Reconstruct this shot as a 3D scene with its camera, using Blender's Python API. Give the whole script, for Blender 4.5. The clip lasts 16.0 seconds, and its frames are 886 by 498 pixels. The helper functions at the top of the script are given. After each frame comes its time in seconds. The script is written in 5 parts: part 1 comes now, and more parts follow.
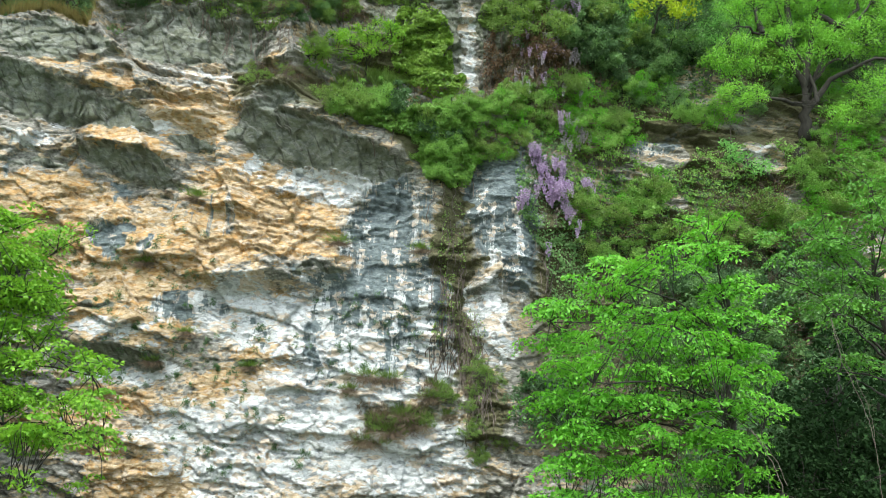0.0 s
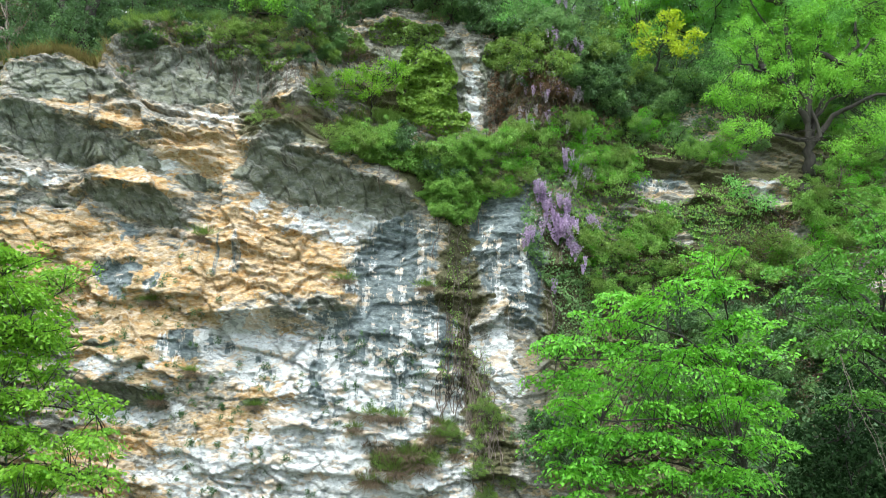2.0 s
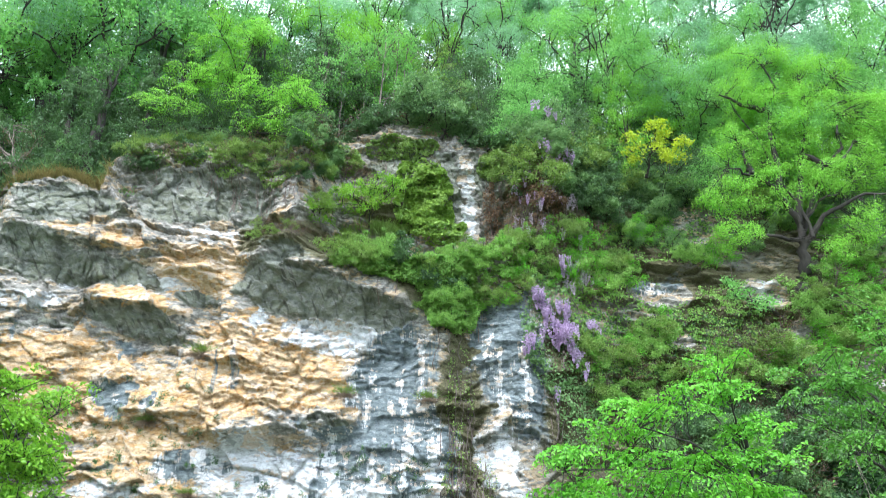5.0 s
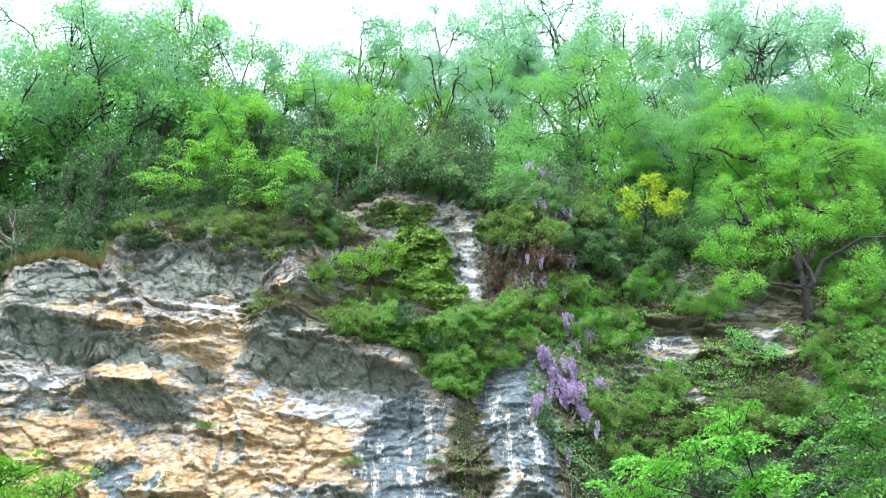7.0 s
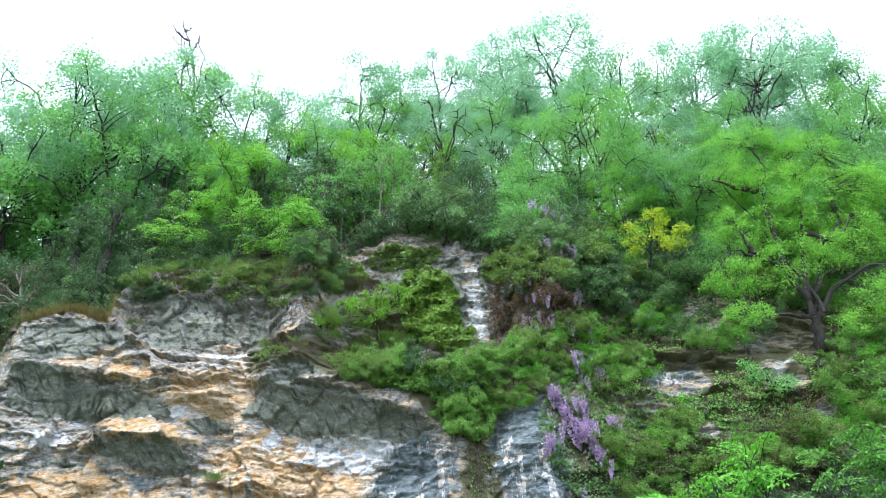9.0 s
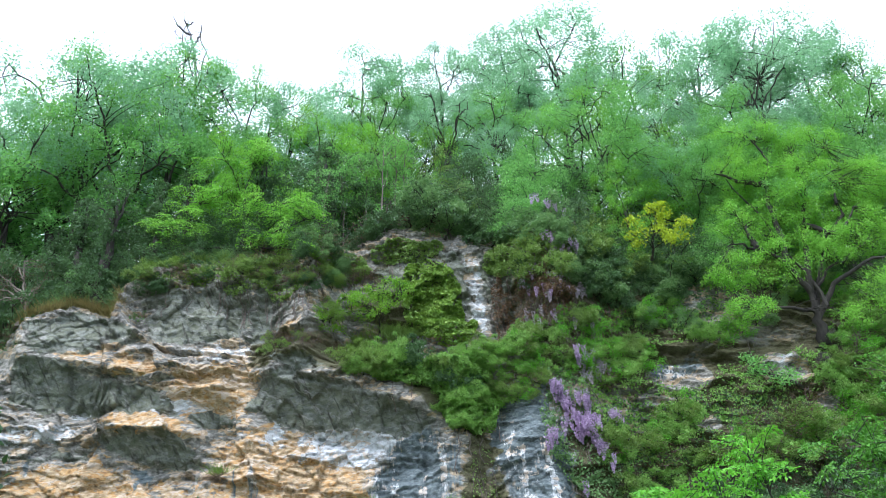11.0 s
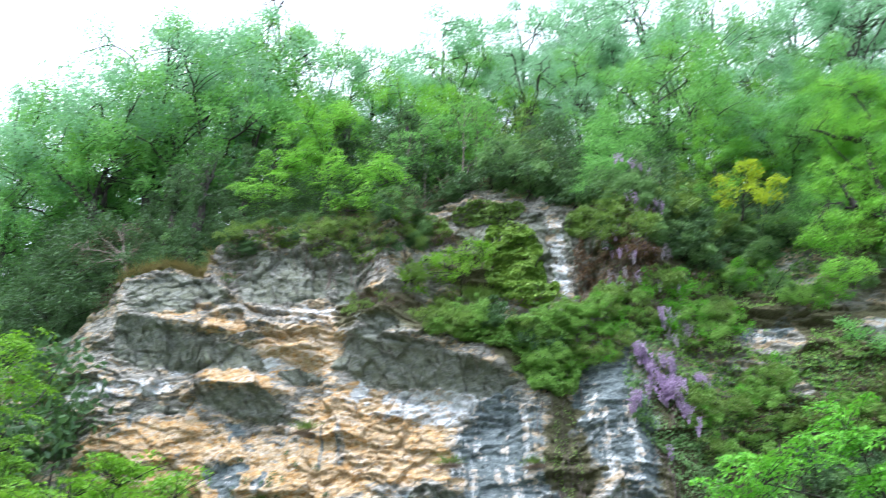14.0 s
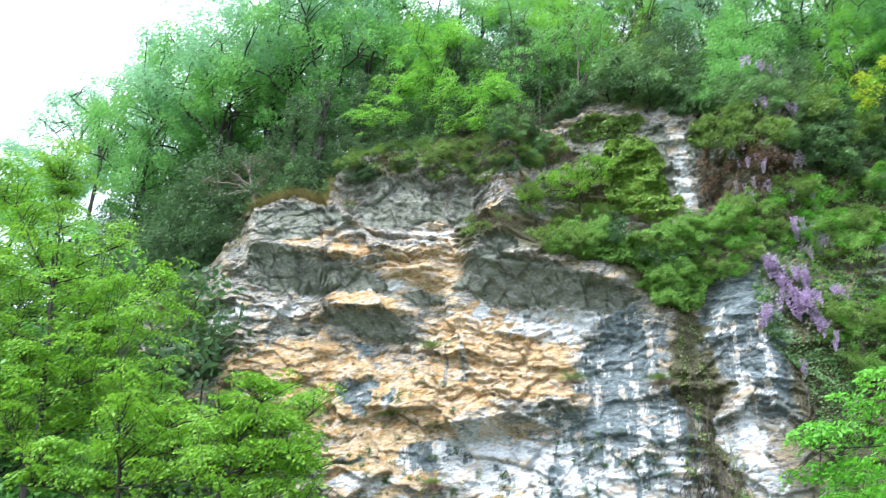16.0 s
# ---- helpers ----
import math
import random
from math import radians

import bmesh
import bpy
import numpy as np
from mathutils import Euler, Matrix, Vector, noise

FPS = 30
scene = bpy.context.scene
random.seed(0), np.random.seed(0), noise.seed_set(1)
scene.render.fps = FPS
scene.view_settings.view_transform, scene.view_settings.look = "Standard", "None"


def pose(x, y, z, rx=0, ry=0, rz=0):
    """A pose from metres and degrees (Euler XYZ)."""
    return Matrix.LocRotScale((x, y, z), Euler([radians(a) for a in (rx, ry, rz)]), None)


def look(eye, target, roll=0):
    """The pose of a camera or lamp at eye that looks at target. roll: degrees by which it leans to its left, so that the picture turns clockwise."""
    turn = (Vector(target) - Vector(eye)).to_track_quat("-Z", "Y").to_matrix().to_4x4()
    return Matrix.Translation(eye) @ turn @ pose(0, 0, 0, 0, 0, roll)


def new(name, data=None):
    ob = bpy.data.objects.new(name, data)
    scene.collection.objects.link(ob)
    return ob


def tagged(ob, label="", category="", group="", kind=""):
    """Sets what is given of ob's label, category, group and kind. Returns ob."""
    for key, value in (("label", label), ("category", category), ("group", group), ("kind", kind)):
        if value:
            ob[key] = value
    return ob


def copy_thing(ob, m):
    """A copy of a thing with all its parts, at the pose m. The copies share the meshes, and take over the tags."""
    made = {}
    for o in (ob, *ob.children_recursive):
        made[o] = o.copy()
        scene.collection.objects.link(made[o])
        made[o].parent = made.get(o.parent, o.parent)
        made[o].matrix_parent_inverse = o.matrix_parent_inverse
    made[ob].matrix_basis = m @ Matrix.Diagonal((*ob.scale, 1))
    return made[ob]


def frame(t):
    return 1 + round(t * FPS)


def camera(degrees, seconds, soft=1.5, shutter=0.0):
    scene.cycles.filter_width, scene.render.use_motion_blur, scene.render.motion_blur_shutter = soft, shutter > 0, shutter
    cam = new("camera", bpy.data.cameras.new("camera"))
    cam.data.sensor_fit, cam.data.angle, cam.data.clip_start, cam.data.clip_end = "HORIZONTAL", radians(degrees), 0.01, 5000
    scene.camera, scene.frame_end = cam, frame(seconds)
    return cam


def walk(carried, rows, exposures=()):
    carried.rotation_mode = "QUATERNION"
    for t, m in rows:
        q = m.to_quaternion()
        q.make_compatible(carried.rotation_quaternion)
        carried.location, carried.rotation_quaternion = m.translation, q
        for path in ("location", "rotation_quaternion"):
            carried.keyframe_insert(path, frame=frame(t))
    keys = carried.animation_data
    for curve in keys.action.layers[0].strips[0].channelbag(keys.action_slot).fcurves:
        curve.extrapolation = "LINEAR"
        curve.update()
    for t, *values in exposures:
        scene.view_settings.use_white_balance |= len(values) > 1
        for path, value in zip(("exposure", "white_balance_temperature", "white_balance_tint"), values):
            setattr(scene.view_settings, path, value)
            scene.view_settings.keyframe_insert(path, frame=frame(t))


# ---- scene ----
# ---- camera: a handheld pan and tilt from one standing point ----
EYE = (0.0, 0.0, 1.6)
cam = camera(58.7, 16.0, soft=0.85, shutter=0.7)
PATH = [
    (0.0, 105.36, -1.70, -1.01),
    (0.5, 105.97, -1.52, -0.79),
    (1.0, 106.62, -1.51, -0.59),
    (1.5, 107.29, -1.43, -0.49),
    (2.0, 108.05, -1.53, -0.54),
    (2.5, 108.99, -1.45, -0.53),
    (3.0, 110.02, -1.16, -0.53),
    (3.5, 111.40, -0.96, -0.45),
    (4.0, 112.91, -0.72, -0.36),
    (4.5, 114.53, -0.43, -0.22),
    (5.0, 116.00, -0.00, 0.00),
    (7.5, 121.59, 2.91, 1.68),
    (8.0, 122.44, 3.38, 2.03),
    (8.5, 123.17, 3.61, 2.39),
    (9.0, 123.75, 3.81, 2.70),
    (11.5, 123.11, 3.74, 2.93),
    (12.0, 122.86, 3.59, 2.94),
    (12.5, 122.58, 3.31, 2.93),
    (13.0, 122.30, 2.96, 3.30),
    (13.5, 121.89, 2.25, 4.79),
    (14.0, 120.75, 0.86, 8.02),
    (14.5, 119.09, 0.18, 11.07),
    (15.0, 117.69, -0.24, 13.03),
    (15.5, 116.32, -0.70, 14.78),
    (16.0, 114.93, -1.21, 16.55),
]
walk(cam, [(t, pose(*EYE, rx, ry, rz)) for t, rx, ry, rz in PATH],
     exposures=[(0.0, 0.82, 6420, 10), (2.0, 0.95, 6280, 11), (3.0, 1.0, 6150, 14), (5.0, 1.29, 5880, 16), (7.5, 1.2, 5760, 18), (9.0, 0.92, 5720, 19),
                (11.5, 0.67, 5720, 19), (12.5, 0.71, 5720, 19), (13.5, 0.88, 5770, 19), (14.5, 1.11, 5800, 18), (16.0, 1.18, 5880, 17)])

# ---- light: a bright, hazy, overcast spring sky ----
world = bpy.data.worlds.new("world")
scene.world = world
world.use_nodes = True
wn, wl = world.node_tree.nodes, world.node_tree.links
sky = wn.new("ShaderNodeTexSky")
sky.sky_type = 'NISHITA'
sky.sun_disc = False
sky.sun_elevation = radians(52)
sky.sun_rotation = radians(205)
sky.dust_density = 4.0
sky.air_density = 1.0
bg = wn["Background"]
cloud = wn.new("ShaderNodeMix")
cloud.data_type = 'RGBA'
cloud.inputs[0].default_value = 0.8
cloud.inputs[7].default_value = (9.0, 9.6, 10.0, 1)
wl.new(sky.outputs[0], cloud.inputs[6])
wl.new(cloud.outputs[2], bg.inputs[0])
bg.inputs[1].default_value = 0.15
sun = new("sun", bpy.data.lights.new("sun", 'SUN'))
sun.data.energy = 2.0
sun.data.angle = radians(14)
sun.data.color = (1.0, 0.96, 0.88)
sun.matrix_world = look((-14, -30, 48), (0, 0, 0))

# ---- small numeric tools ----
def smooth(a, b, v):
    t = np.clip((v - a) / (b - a), 0, 1)
    return t * t * (3 - 2 * t)


def hash2(i, j, seed):
    i, j = np.atleast_1d(i), np.atleast_1d(j)
    n = (i.astype(np.int64) * 374761393 + j.astype(np.int64) * 668265263 + seed * 974711) & 0xFFFFFFFF
    n = ((n ^ (n >> 13)) * 1274126177) & 0xFFFFFFFF
    n = ((n ^ (n >> 16)) * 2246822519) & 0xFFFFFFFF
    return ((n ^ (n >> 15)) & 0xFFFFFF) / float(0xFFFFFF)


def vnoise(x, y, seed):
    i, j = np.floor(x), np.floor(y)
    fx, fy = x - i, y - j
    fx, fy = fx * fx * (3 - 2 * fx), fy * fy * (3 - 2 * fy)
    a, b = hash2(i, j, seed), hash2(i + 1, j, seed)
    c, d = hash2(i, j + 1, seed), hash2(i + 1, j + 1, seed)
    return (a * (1 - fx) + b * fx) * (1 - fy) + (c * (1 - fx) + d * fx) * fy - 0.5


def fbm(x, y, seed, octaves=4):
    total, amp = 0 * x, 1.0
    for o in range(octaves):
        total, amp = total + amp * vnoise(x * 2 ** o + 17.3 * o, y * 2 ** o - 9.1 * o, seed + o), amp * 0.5
    return total


def cells(u, v, seed):
    """Nearest jittered cell: its random value, the offset from its heart, and the distance to the next one."""
    i0, j0 = np.floor(u), np.floor(v)
    best, second = np.full(u.shape, 9.0), np.full(u.shape, 9.0)
    val, du, dv = np.zeros(u.shape), np.zeros(u.shape), np.zeros(u.shape)
    for a in (-1, 0, 1):
        for b in (-1, 0, 1):
            i, j = i0 + a, j0 + b
            pu, pv = u - i - hash2(i, j, seed), v - j - hash2(i, j, seed + 1)
            d = pu * pu + pv * pv
            near = d < best
            second = np.where(near, best, np.minimum(second, d))
            best = np.where(near, d, best)
            val, du, dv = np.where(near, hash2(i, j, seed + 2), val), np.where(near, pu, du), np.where(near, pv, dv)
    return val, du, dv, np.sqrt(second) - np.sqrt(best)


def mesh_of(name, verts, faces, material, smooth_faces=False):
    """A mesh from arrays: verts (n, 3), faces (m, k) of one kind."""
    me = bpy.data.meshes.new(name)
    verts, faces = np.asarray(verts, dtype=np.float32), np.asarray(faces, dtype=np.int32)
    m, k = faces.shape
    me.vertices.add(len(verts))
    me.vertices.foreach_set("co", verts.ravel())
    me.loops.add(m * k)
    me.loops.foreach_set("vertex_index", faces.ravel())
    me.polygons.add(m)
    me.polygons.foreach_set("loop_start", np.arange(0, m * k, k, dtype=np.int32))
    if smooth_faces:
        me.polygons.foreach_set("use_smooth", np.ones(m, dtype=bool))
    me.update(calc_edges=True)
    me.materials.append(material)
    return me


def part(name, me, parent, label=""):
    ob = new(name, me)
    ob.parent = parent
    return tagged(ob, label=label)


# ---- materials ----
def nodes_of(name):
    mat = bpy.data.materials.new(name)
    mat.use_nodes = True
    return mat, mat.node_tree.nodes, mat.node_tree.links, mat.node_tree.nodes["Principled BSDF"]


def add_noise(n, l, coord, scale, detail=5.0, stretch=(1, 1, 1), rough=0.6, tilt=0):
    mp = n.new("ShaderNodeMapping")
    mp.vector_type = 'TEXTURE' if tilt else 'POINT'
    mp.inputs["Scale"].default_value = tuple(1 / s for s in stretch) if tilt else stretch
    mp.inputs["Rotation"].default_value = (0, radians(tilt), 0)
    l.new(coord, mp.inputs[0])
    tx = n.new("ShaderNodeTexNoise")
    tx.inputs["Scale"].default_value, tx.inputs["Detail"].default_value = scale, detail
    tx.inputs["Roughness"].default_value = rough
    l.new(mp.outputs[0], tx.inputs["Vector"])
    return tx.outputs[0]


def ramp(n, l, fac, stops):
    r = n.new("ShaderNodeValToRGB")
    e = r.color_ramp.elements
    while len(e) < len(stops):
        e.new(0.5)
    for el, (p, c) in zip(e, stops):
        el.position, el.color = p, (*c, 1)
    l.new(fac, r.inputs[0])
    return r.outputs[0]


def mix(n, l, fac, a, b, blend='MIX'):
    m = n.new("ShaderNodeMix")
    m.data_type, m.blend_type = 'RGBA', blend
    for sock, v in ((m.inputs[0], fac), (m.inputs[6], a), (m.inputs[7], b)):
        if isinstance(v, (int, float)):
            sock.default_value = v
        elif isinstance(v, tuple):
            sock.default_value = (*v, 1)
        else:
            l.new(v, sock)
    return m.outputs[2]


def calc(n, l, op, a, b=0.0):
    m = n.new("ShaderNodeMath")
    m.operation, m.use_clamp = op, True
    for sock, v in zip(m.inputs, (a, b)):
        if isinstance(v, (int, float)):
            sock.default_value = v
        else:
            l.new(v, sock)
    return m.outputs[0]


def rock_material():
    """Limestone: the share of ochre, white, blue-grey and dark, overhang-shaded rock comes with the mesh, the grain
    from noise.
    """
    mat, n, l, bsdf = nodes_of("limestone")
    co = n.new("ShaderNodeTexCoord").outputs["Object"]
    zone = n.new("ShaderNodeAttribute")
    zone.attribute_name = "zones"
    sep = n.new("ShaderNodeSeparateColor")
    l.new(zone.outputs["Color"], sep.inputs[0])
    moss = n.new("ShaderNodeAttribute")
    moss.attribute_name = "growth"
    fine = add_noise(n, l, co, 5.0, 8, (1, 1, 2.2))
    mid = add_noise(n, l, co, 1.3, 6, (1, 1, 2.0))
    speck = add_noise(n, l, co, 16.0, 6, (1, 1, 1.6))
    bed = add_noise(n, l, co, 2.0, 8, (1.0, 1.0, 3.4), 0.72)
    flow = add_noise(n, l, co, 1.0, 6, (1.75, 1.0, 0.30), 0.66)
    thin = add_noise(n, l, co, 1.0, 3, (11.0, 1.0, 0.8), 0.5)
    warp = n.new("ShaderNodeTexNoise")
    warp.inputs["Scale"].default_value, warp.inputs["Detail"].default_value = 2.0, 4
    l.new(co, warp.inputs["Vector"])
    bent = n.new("ShaderNodeVectorMath")
    bent.operation = 'MULTIPLY_ADD'
    bent.inputs[1].default_value = (0.35, 0.35, 0.35)
    l.new(warp.outputs[1], bent.inputs[0])
    l.new(co, bent.inputs[2])

    def flakes(stretch, feature='F1'):
        mp = n.new("ShaderNodeMapping")
        mp.inputs["Scale"].default_value = stretch
        mp.inputs["Rotation"].default_value = (0, radians(6), 0)
        l.new(bent.outputs[0], mp.inputs[0])
        v = n.new("ShaderNodeTexVoronoi")
        v.feature = feature
        v.inputs["Scale"].default_value = 1.0
        l.new(mp.outputs[0], v.inputs["Vector"])
        return v

    big, small = flakes((1.7, 1.7, 4.0)), flakes((5.5, 5.5, 12.0))
    crack = flakes((1.5, 1.5, 3.6), 'DISTANCE_TO_EDGE')
    hair = flakes((4.2, 4.2, 7.5), 'DISTANCE_TO_EDGE')
    sb, ss = n.new("ShaderNodeSeparateColor"), n.new("ShaderNodeSeparateColor")
    l.new(big.outputs["Color"], sb.inputs[0])
    l.new(small.outputs["Color"], ss.inputs[0])
    chip = calc(n, l, 'ADD', calc(n, l, 'MULTIPLY', sb.outputs[0], 0.6), calc(n, l, 'MULTIPLY', ss.outputs[0], 0.4))
    chip2 = calc(n, l, 'ADD', calc(n, l, 'MULTIPLY', sb.outputs[1], 0.45), calc(n, l, 'MULTIPLY', ss.outputs[1], 0.55))
    base = ramp(n, l, fine, [(0.3, (0.115, 0.12, 0.10)), (0.47, (0.22, 0.225, 0.195)), (0.58, (0.35, 0.35, 0.31)), (0.70, (0.53, 0.53, 0.49))])
    tan = ramp(n, l, fine, [(0.28, (0.20, 0.13, 0.07)), (0.45, (0.43, 0.325, 0.18)), (0.56, (0.52, 0.41, 0.25)), (0.68, (0.64, 0.56, 0.43))])
    rust = ramp(n, l, fine, [(0.28, (0.21, 0.11, 0.038)), (0.5, (0.52, 0.32, 0.12)), (0.7, (0.58, 0.44, 0.245))])
    ochre = mix(n, l, ramp(n, l, chip2, [(0.48, (0, 0, 0)), (0.72, (1, 1, 1))]), tan, rust)
    ochre = mix(n, l, ramp(n, l, chip, [(0.70, (0, 0, 0)), (0.80, (0.7, 0.7, 0.7))]), ochre, (0.60, 0.54, 0.44))
    ochre = mix(n, l, ramp(n, l, bed, [(0.60, (0, 0, 0)), (0.70, (0.6, 0.6, 0.6))]), ochre, base)
    base = mix(n, l, ramp(n, l, chip, [(0.58, (0, 0, 0)), (0.68, (0.75, 0.75, 0.75))]), base, tan)
    white = ramp(n, l, fine, [(0.3, (0.29, 0.32, 0.31)), (0.44, (0.58, 0.625, 0.625)), (0.7, (0.71, 0.76, 0.77))])
    white = mix(n, l, ramp(n, l, chip, [(0.61, (0, 0, 0)), (0.70, (0.8, 0.8, 0.8))]), white, (0.58, 0.48, 0.35))
    white = mix(n, l, ramp(n, l, chip2, [(0.70, (0, 0, 0)), (0.76, (0.8, 0.8, 0.8))]), white, (0.30, 0.34, 0.35))
    blue = ramp(n, l, fine, [(0.3, (0.075, 0.10, 0.11)), (0.55, (0.165, 0.215, 0.22)), (0.75, (0.32, 0.37, 0.37))])
    height = n.new("ShaderNodeSeparateXYZ")
    l.new(co, height.inputs[0])
    high = n.new("ShaderNodeMapRange")
    high.inputs[1].default_value, high.inputs[2].default_value, high.inputs[3].default_value, high.inputs[4].default_value = 5.0, 13.0, 0.0, 0.075
    l.new(height.outputs[2], high.inputs[0])
    wash = calc(n, l, 'ADD', calc(n, l, 'MULTIPLY', flow, 0.80), calc(n, l, 'ADD', calc(n, l, 'MULTIPLY', thin, 0.08), calc(n, l, 'MULTIPLY', chip, 0.12)))
    wash = calc(n, l, 'SUBTRACT', wash, high.outputs[0])
    blue = mix(n, l, ramp(n, l, wash, [(0.475, (0, 0, 0)), (0.50, (0.95, 0.95, 0.95))]), blue, white)
    # Olive slab rock, its colour deepened by the shade under overhangs.
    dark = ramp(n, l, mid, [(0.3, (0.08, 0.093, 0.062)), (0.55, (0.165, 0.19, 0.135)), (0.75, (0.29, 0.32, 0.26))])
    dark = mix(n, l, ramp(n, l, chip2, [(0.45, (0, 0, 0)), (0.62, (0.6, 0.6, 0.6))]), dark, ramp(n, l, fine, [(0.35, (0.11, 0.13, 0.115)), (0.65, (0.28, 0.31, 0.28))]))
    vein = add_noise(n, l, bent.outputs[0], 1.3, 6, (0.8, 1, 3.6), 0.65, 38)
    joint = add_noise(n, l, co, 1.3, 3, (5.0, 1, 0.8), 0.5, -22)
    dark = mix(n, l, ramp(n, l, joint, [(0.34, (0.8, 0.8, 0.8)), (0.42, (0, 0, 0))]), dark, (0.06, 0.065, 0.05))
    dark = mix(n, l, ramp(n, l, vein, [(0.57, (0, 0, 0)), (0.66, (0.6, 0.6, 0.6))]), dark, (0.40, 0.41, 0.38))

    def edge(channel, grain, width):
        shifted = calc(n, l, 'ADD', channel, calc(n, l, 'MULTIPLY', grain, 0.55))
        return calc(n, l, 'DIVIDE', calc(n, l, 'SUBTRACT', shifted, 0.72), width)

    c = mix(n, l, edge(sep.outputs[0], chip, 0.10), base, ochre)
    c = mix(n, l, edge(sep.outputs[1], chip2, 0.10), c, white)
    c = mix(n, l, edge(sep.outputs[2], thin, 0.14), c, blue)
    c = mix(n, l, edge(moss.outputs["Fac"], fine, 0.16), c,
            ramp(n, l, speck, [(0.35, (0.045, 0.05, 0.022)), (0.55, (0.11, 0.105, 0.05)), (0.7, (0.13, 0.17, 0.06))]))
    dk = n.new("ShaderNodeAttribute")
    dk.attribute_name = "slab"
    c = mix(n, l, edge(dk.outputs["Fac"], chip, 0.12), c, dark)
    tone = ramp(n, l, calc(n, l, 'ADD', calc(n, l, 'MULTIPLY', sb.outputs[2], 0.5), calc(n, l, 'MULTIPLY', ss.outputs[2], 0.5)), [(0.15, (0.78, 0.78, 0.76)), (0.42, (1.0, 1.0, 1.0))])
    c = mix(n, l, 0.9, c, tone, 'MULTIPLY')
    # Dark lines along the beds: shade of cracks and small ledges, as colour.
    crack_shade = ramp(n, l, bed, [(0.31, (0.30, 0.28, 0.24)), (0.39, (1, 1, 1))])
    c = mix(n, l, 0.85, c, crack_shade, 'MULTIPLY')
    pits = ramp(n, l, speck, [(0.32, (0.35, 0.33, 0.28)), (0.42, (1, 1, 1))])
    c = mix(n, l, 0.8, c, pits, 'MULTIPLY')
    seam = ramp(n, l, hair.outputs["Distance"], [(0.0, (0.3, 0.29, 0.26)), (0.05, (1, 1, 1))])
    broken = ramp(n, l, mid, [(0.46, (0, 0, 0)), (0.66, (0.55, 0.55, 0.55))])
    c = mix(n, l, broken, c, mix(n, l, 1.0, c, seam, 'MULTIPLY'))
    l.new(c, bsdf.inputs["Base Color"])
    bsdf.inputs["Roughness"].default_value = 0.85
    bump = n.new("ShaderNodeBump")
    bump.inputs["Strength"].default_value, bump.inputs["Distance"].default_value = 1.0, 0.10
    ridge = calc(n, l, 'ADD', calc(n, l, 'MULTIPLY', sb.outputs[0], 0.35), calc(n, l, 'MULTIPLY', ss.outputs[1], 0.22))
    split = calc(n, l, 'MULTIPLY', ramp(n, l, crack.outputs["Distance"], [(0.0, (0, 0, 0)), (0.035, (1, 1, 1))]), 0.3)
    h = calc(n, l, 'ADD', calc(n, l, 'ADD', ridge, calc(n, l, 'MULTIPLY', split, 0.6)), calc(n, l, 'ADD', calc(n, l, 'MULTIPLY', bed, 0.28), calc(n, l, 'MULTIPLY', speck, 0.10)))
    l.new(h, bump.inputs["Height"])
    l.new(bump.outputs[0], bsdf.inputs["Normal"])
    return mat


def leaf_material(name, dark, light, glow=0.42, rough=0.5, through_tint=(0.20, 0.52, 0.03), gloss=0.5):
    """A thin leaf: light passes through it, and no two are quite the same green."""
    mat, n, l, bsdf = nodes_of(name)
    geo = n.new("ShaderNodeNewGeometry").outputs["Random Per Island"]
    co = n.new("ShaderNodeTexCoord").outputs["Object"]
    patch = add_noise(n, l, co, 0.9, 2)
    fac = calc(n, l, 'ADD', calc(n, l, 'MULTIPLY', geo, 0.55), calc(n, l, 'MULTIPLY', patch, 0.5))
    c = ramp(n, l, fac, [(0.15, dark), (0.85, light)])
    l.new(c, bsdf.inputs["Base Color"])
    bsdf.inputs["Roughness"].default_value = rough
    bsdf.inputs["Specular IOR Level"].default_value = gloss
    tr = n.new("ShaderNodeBsdfTranslucent")
    l.new(mix(n, l, 0.5, c, through_tint, 'MIX'), tr.inputs[0])
    ms = n.new("ShaderNodeMixShader")
    ms.inputs[0].default_value = glow
    l.new(bsdf.outputs[0], ms.inputs[1])
    l.new(tr.outputs[0], ms.inputs[2])
    l.new(ms.outputs[0], n["Material Output"].inputs[0])
    return mat


def plain_material(name, dark, light, scale, rough=0.9, stretch=(1, 1, 1), bump_size=0.03):
    mat, n, l, bsdf = nodes_of(name)
    co = n.new("ShaderNodeTexCoord").outputs["Object"]
    a = add_noise(n, l, co, scale, 7, stretch)
    b = add_noise(n, l, co, scale * 0.13, 4)
    c = ramp(n, l, calc(n, l, 'ADD', calc(n, l, 'MULTIPLY', a, 0.6), calc(n, l, 'MULTIPLY', b, 0.4)), [(0.35, dark), (0.65, light)])
    l.new(c, bsdf.inputs["Base Color"])
    bsdf.inputs["Roughness"].default_value = rough
    bump = n.new("ShaderNodeBump")
    bump.inputs["Strength"].default_value, bump.inputs["Distance"].default_value = 0.7, bump_size
    l.new(a, bump.inputs["Height"])
    l.new(bump.outputs[0], bsdf.inputs["Normal"])
    return mat


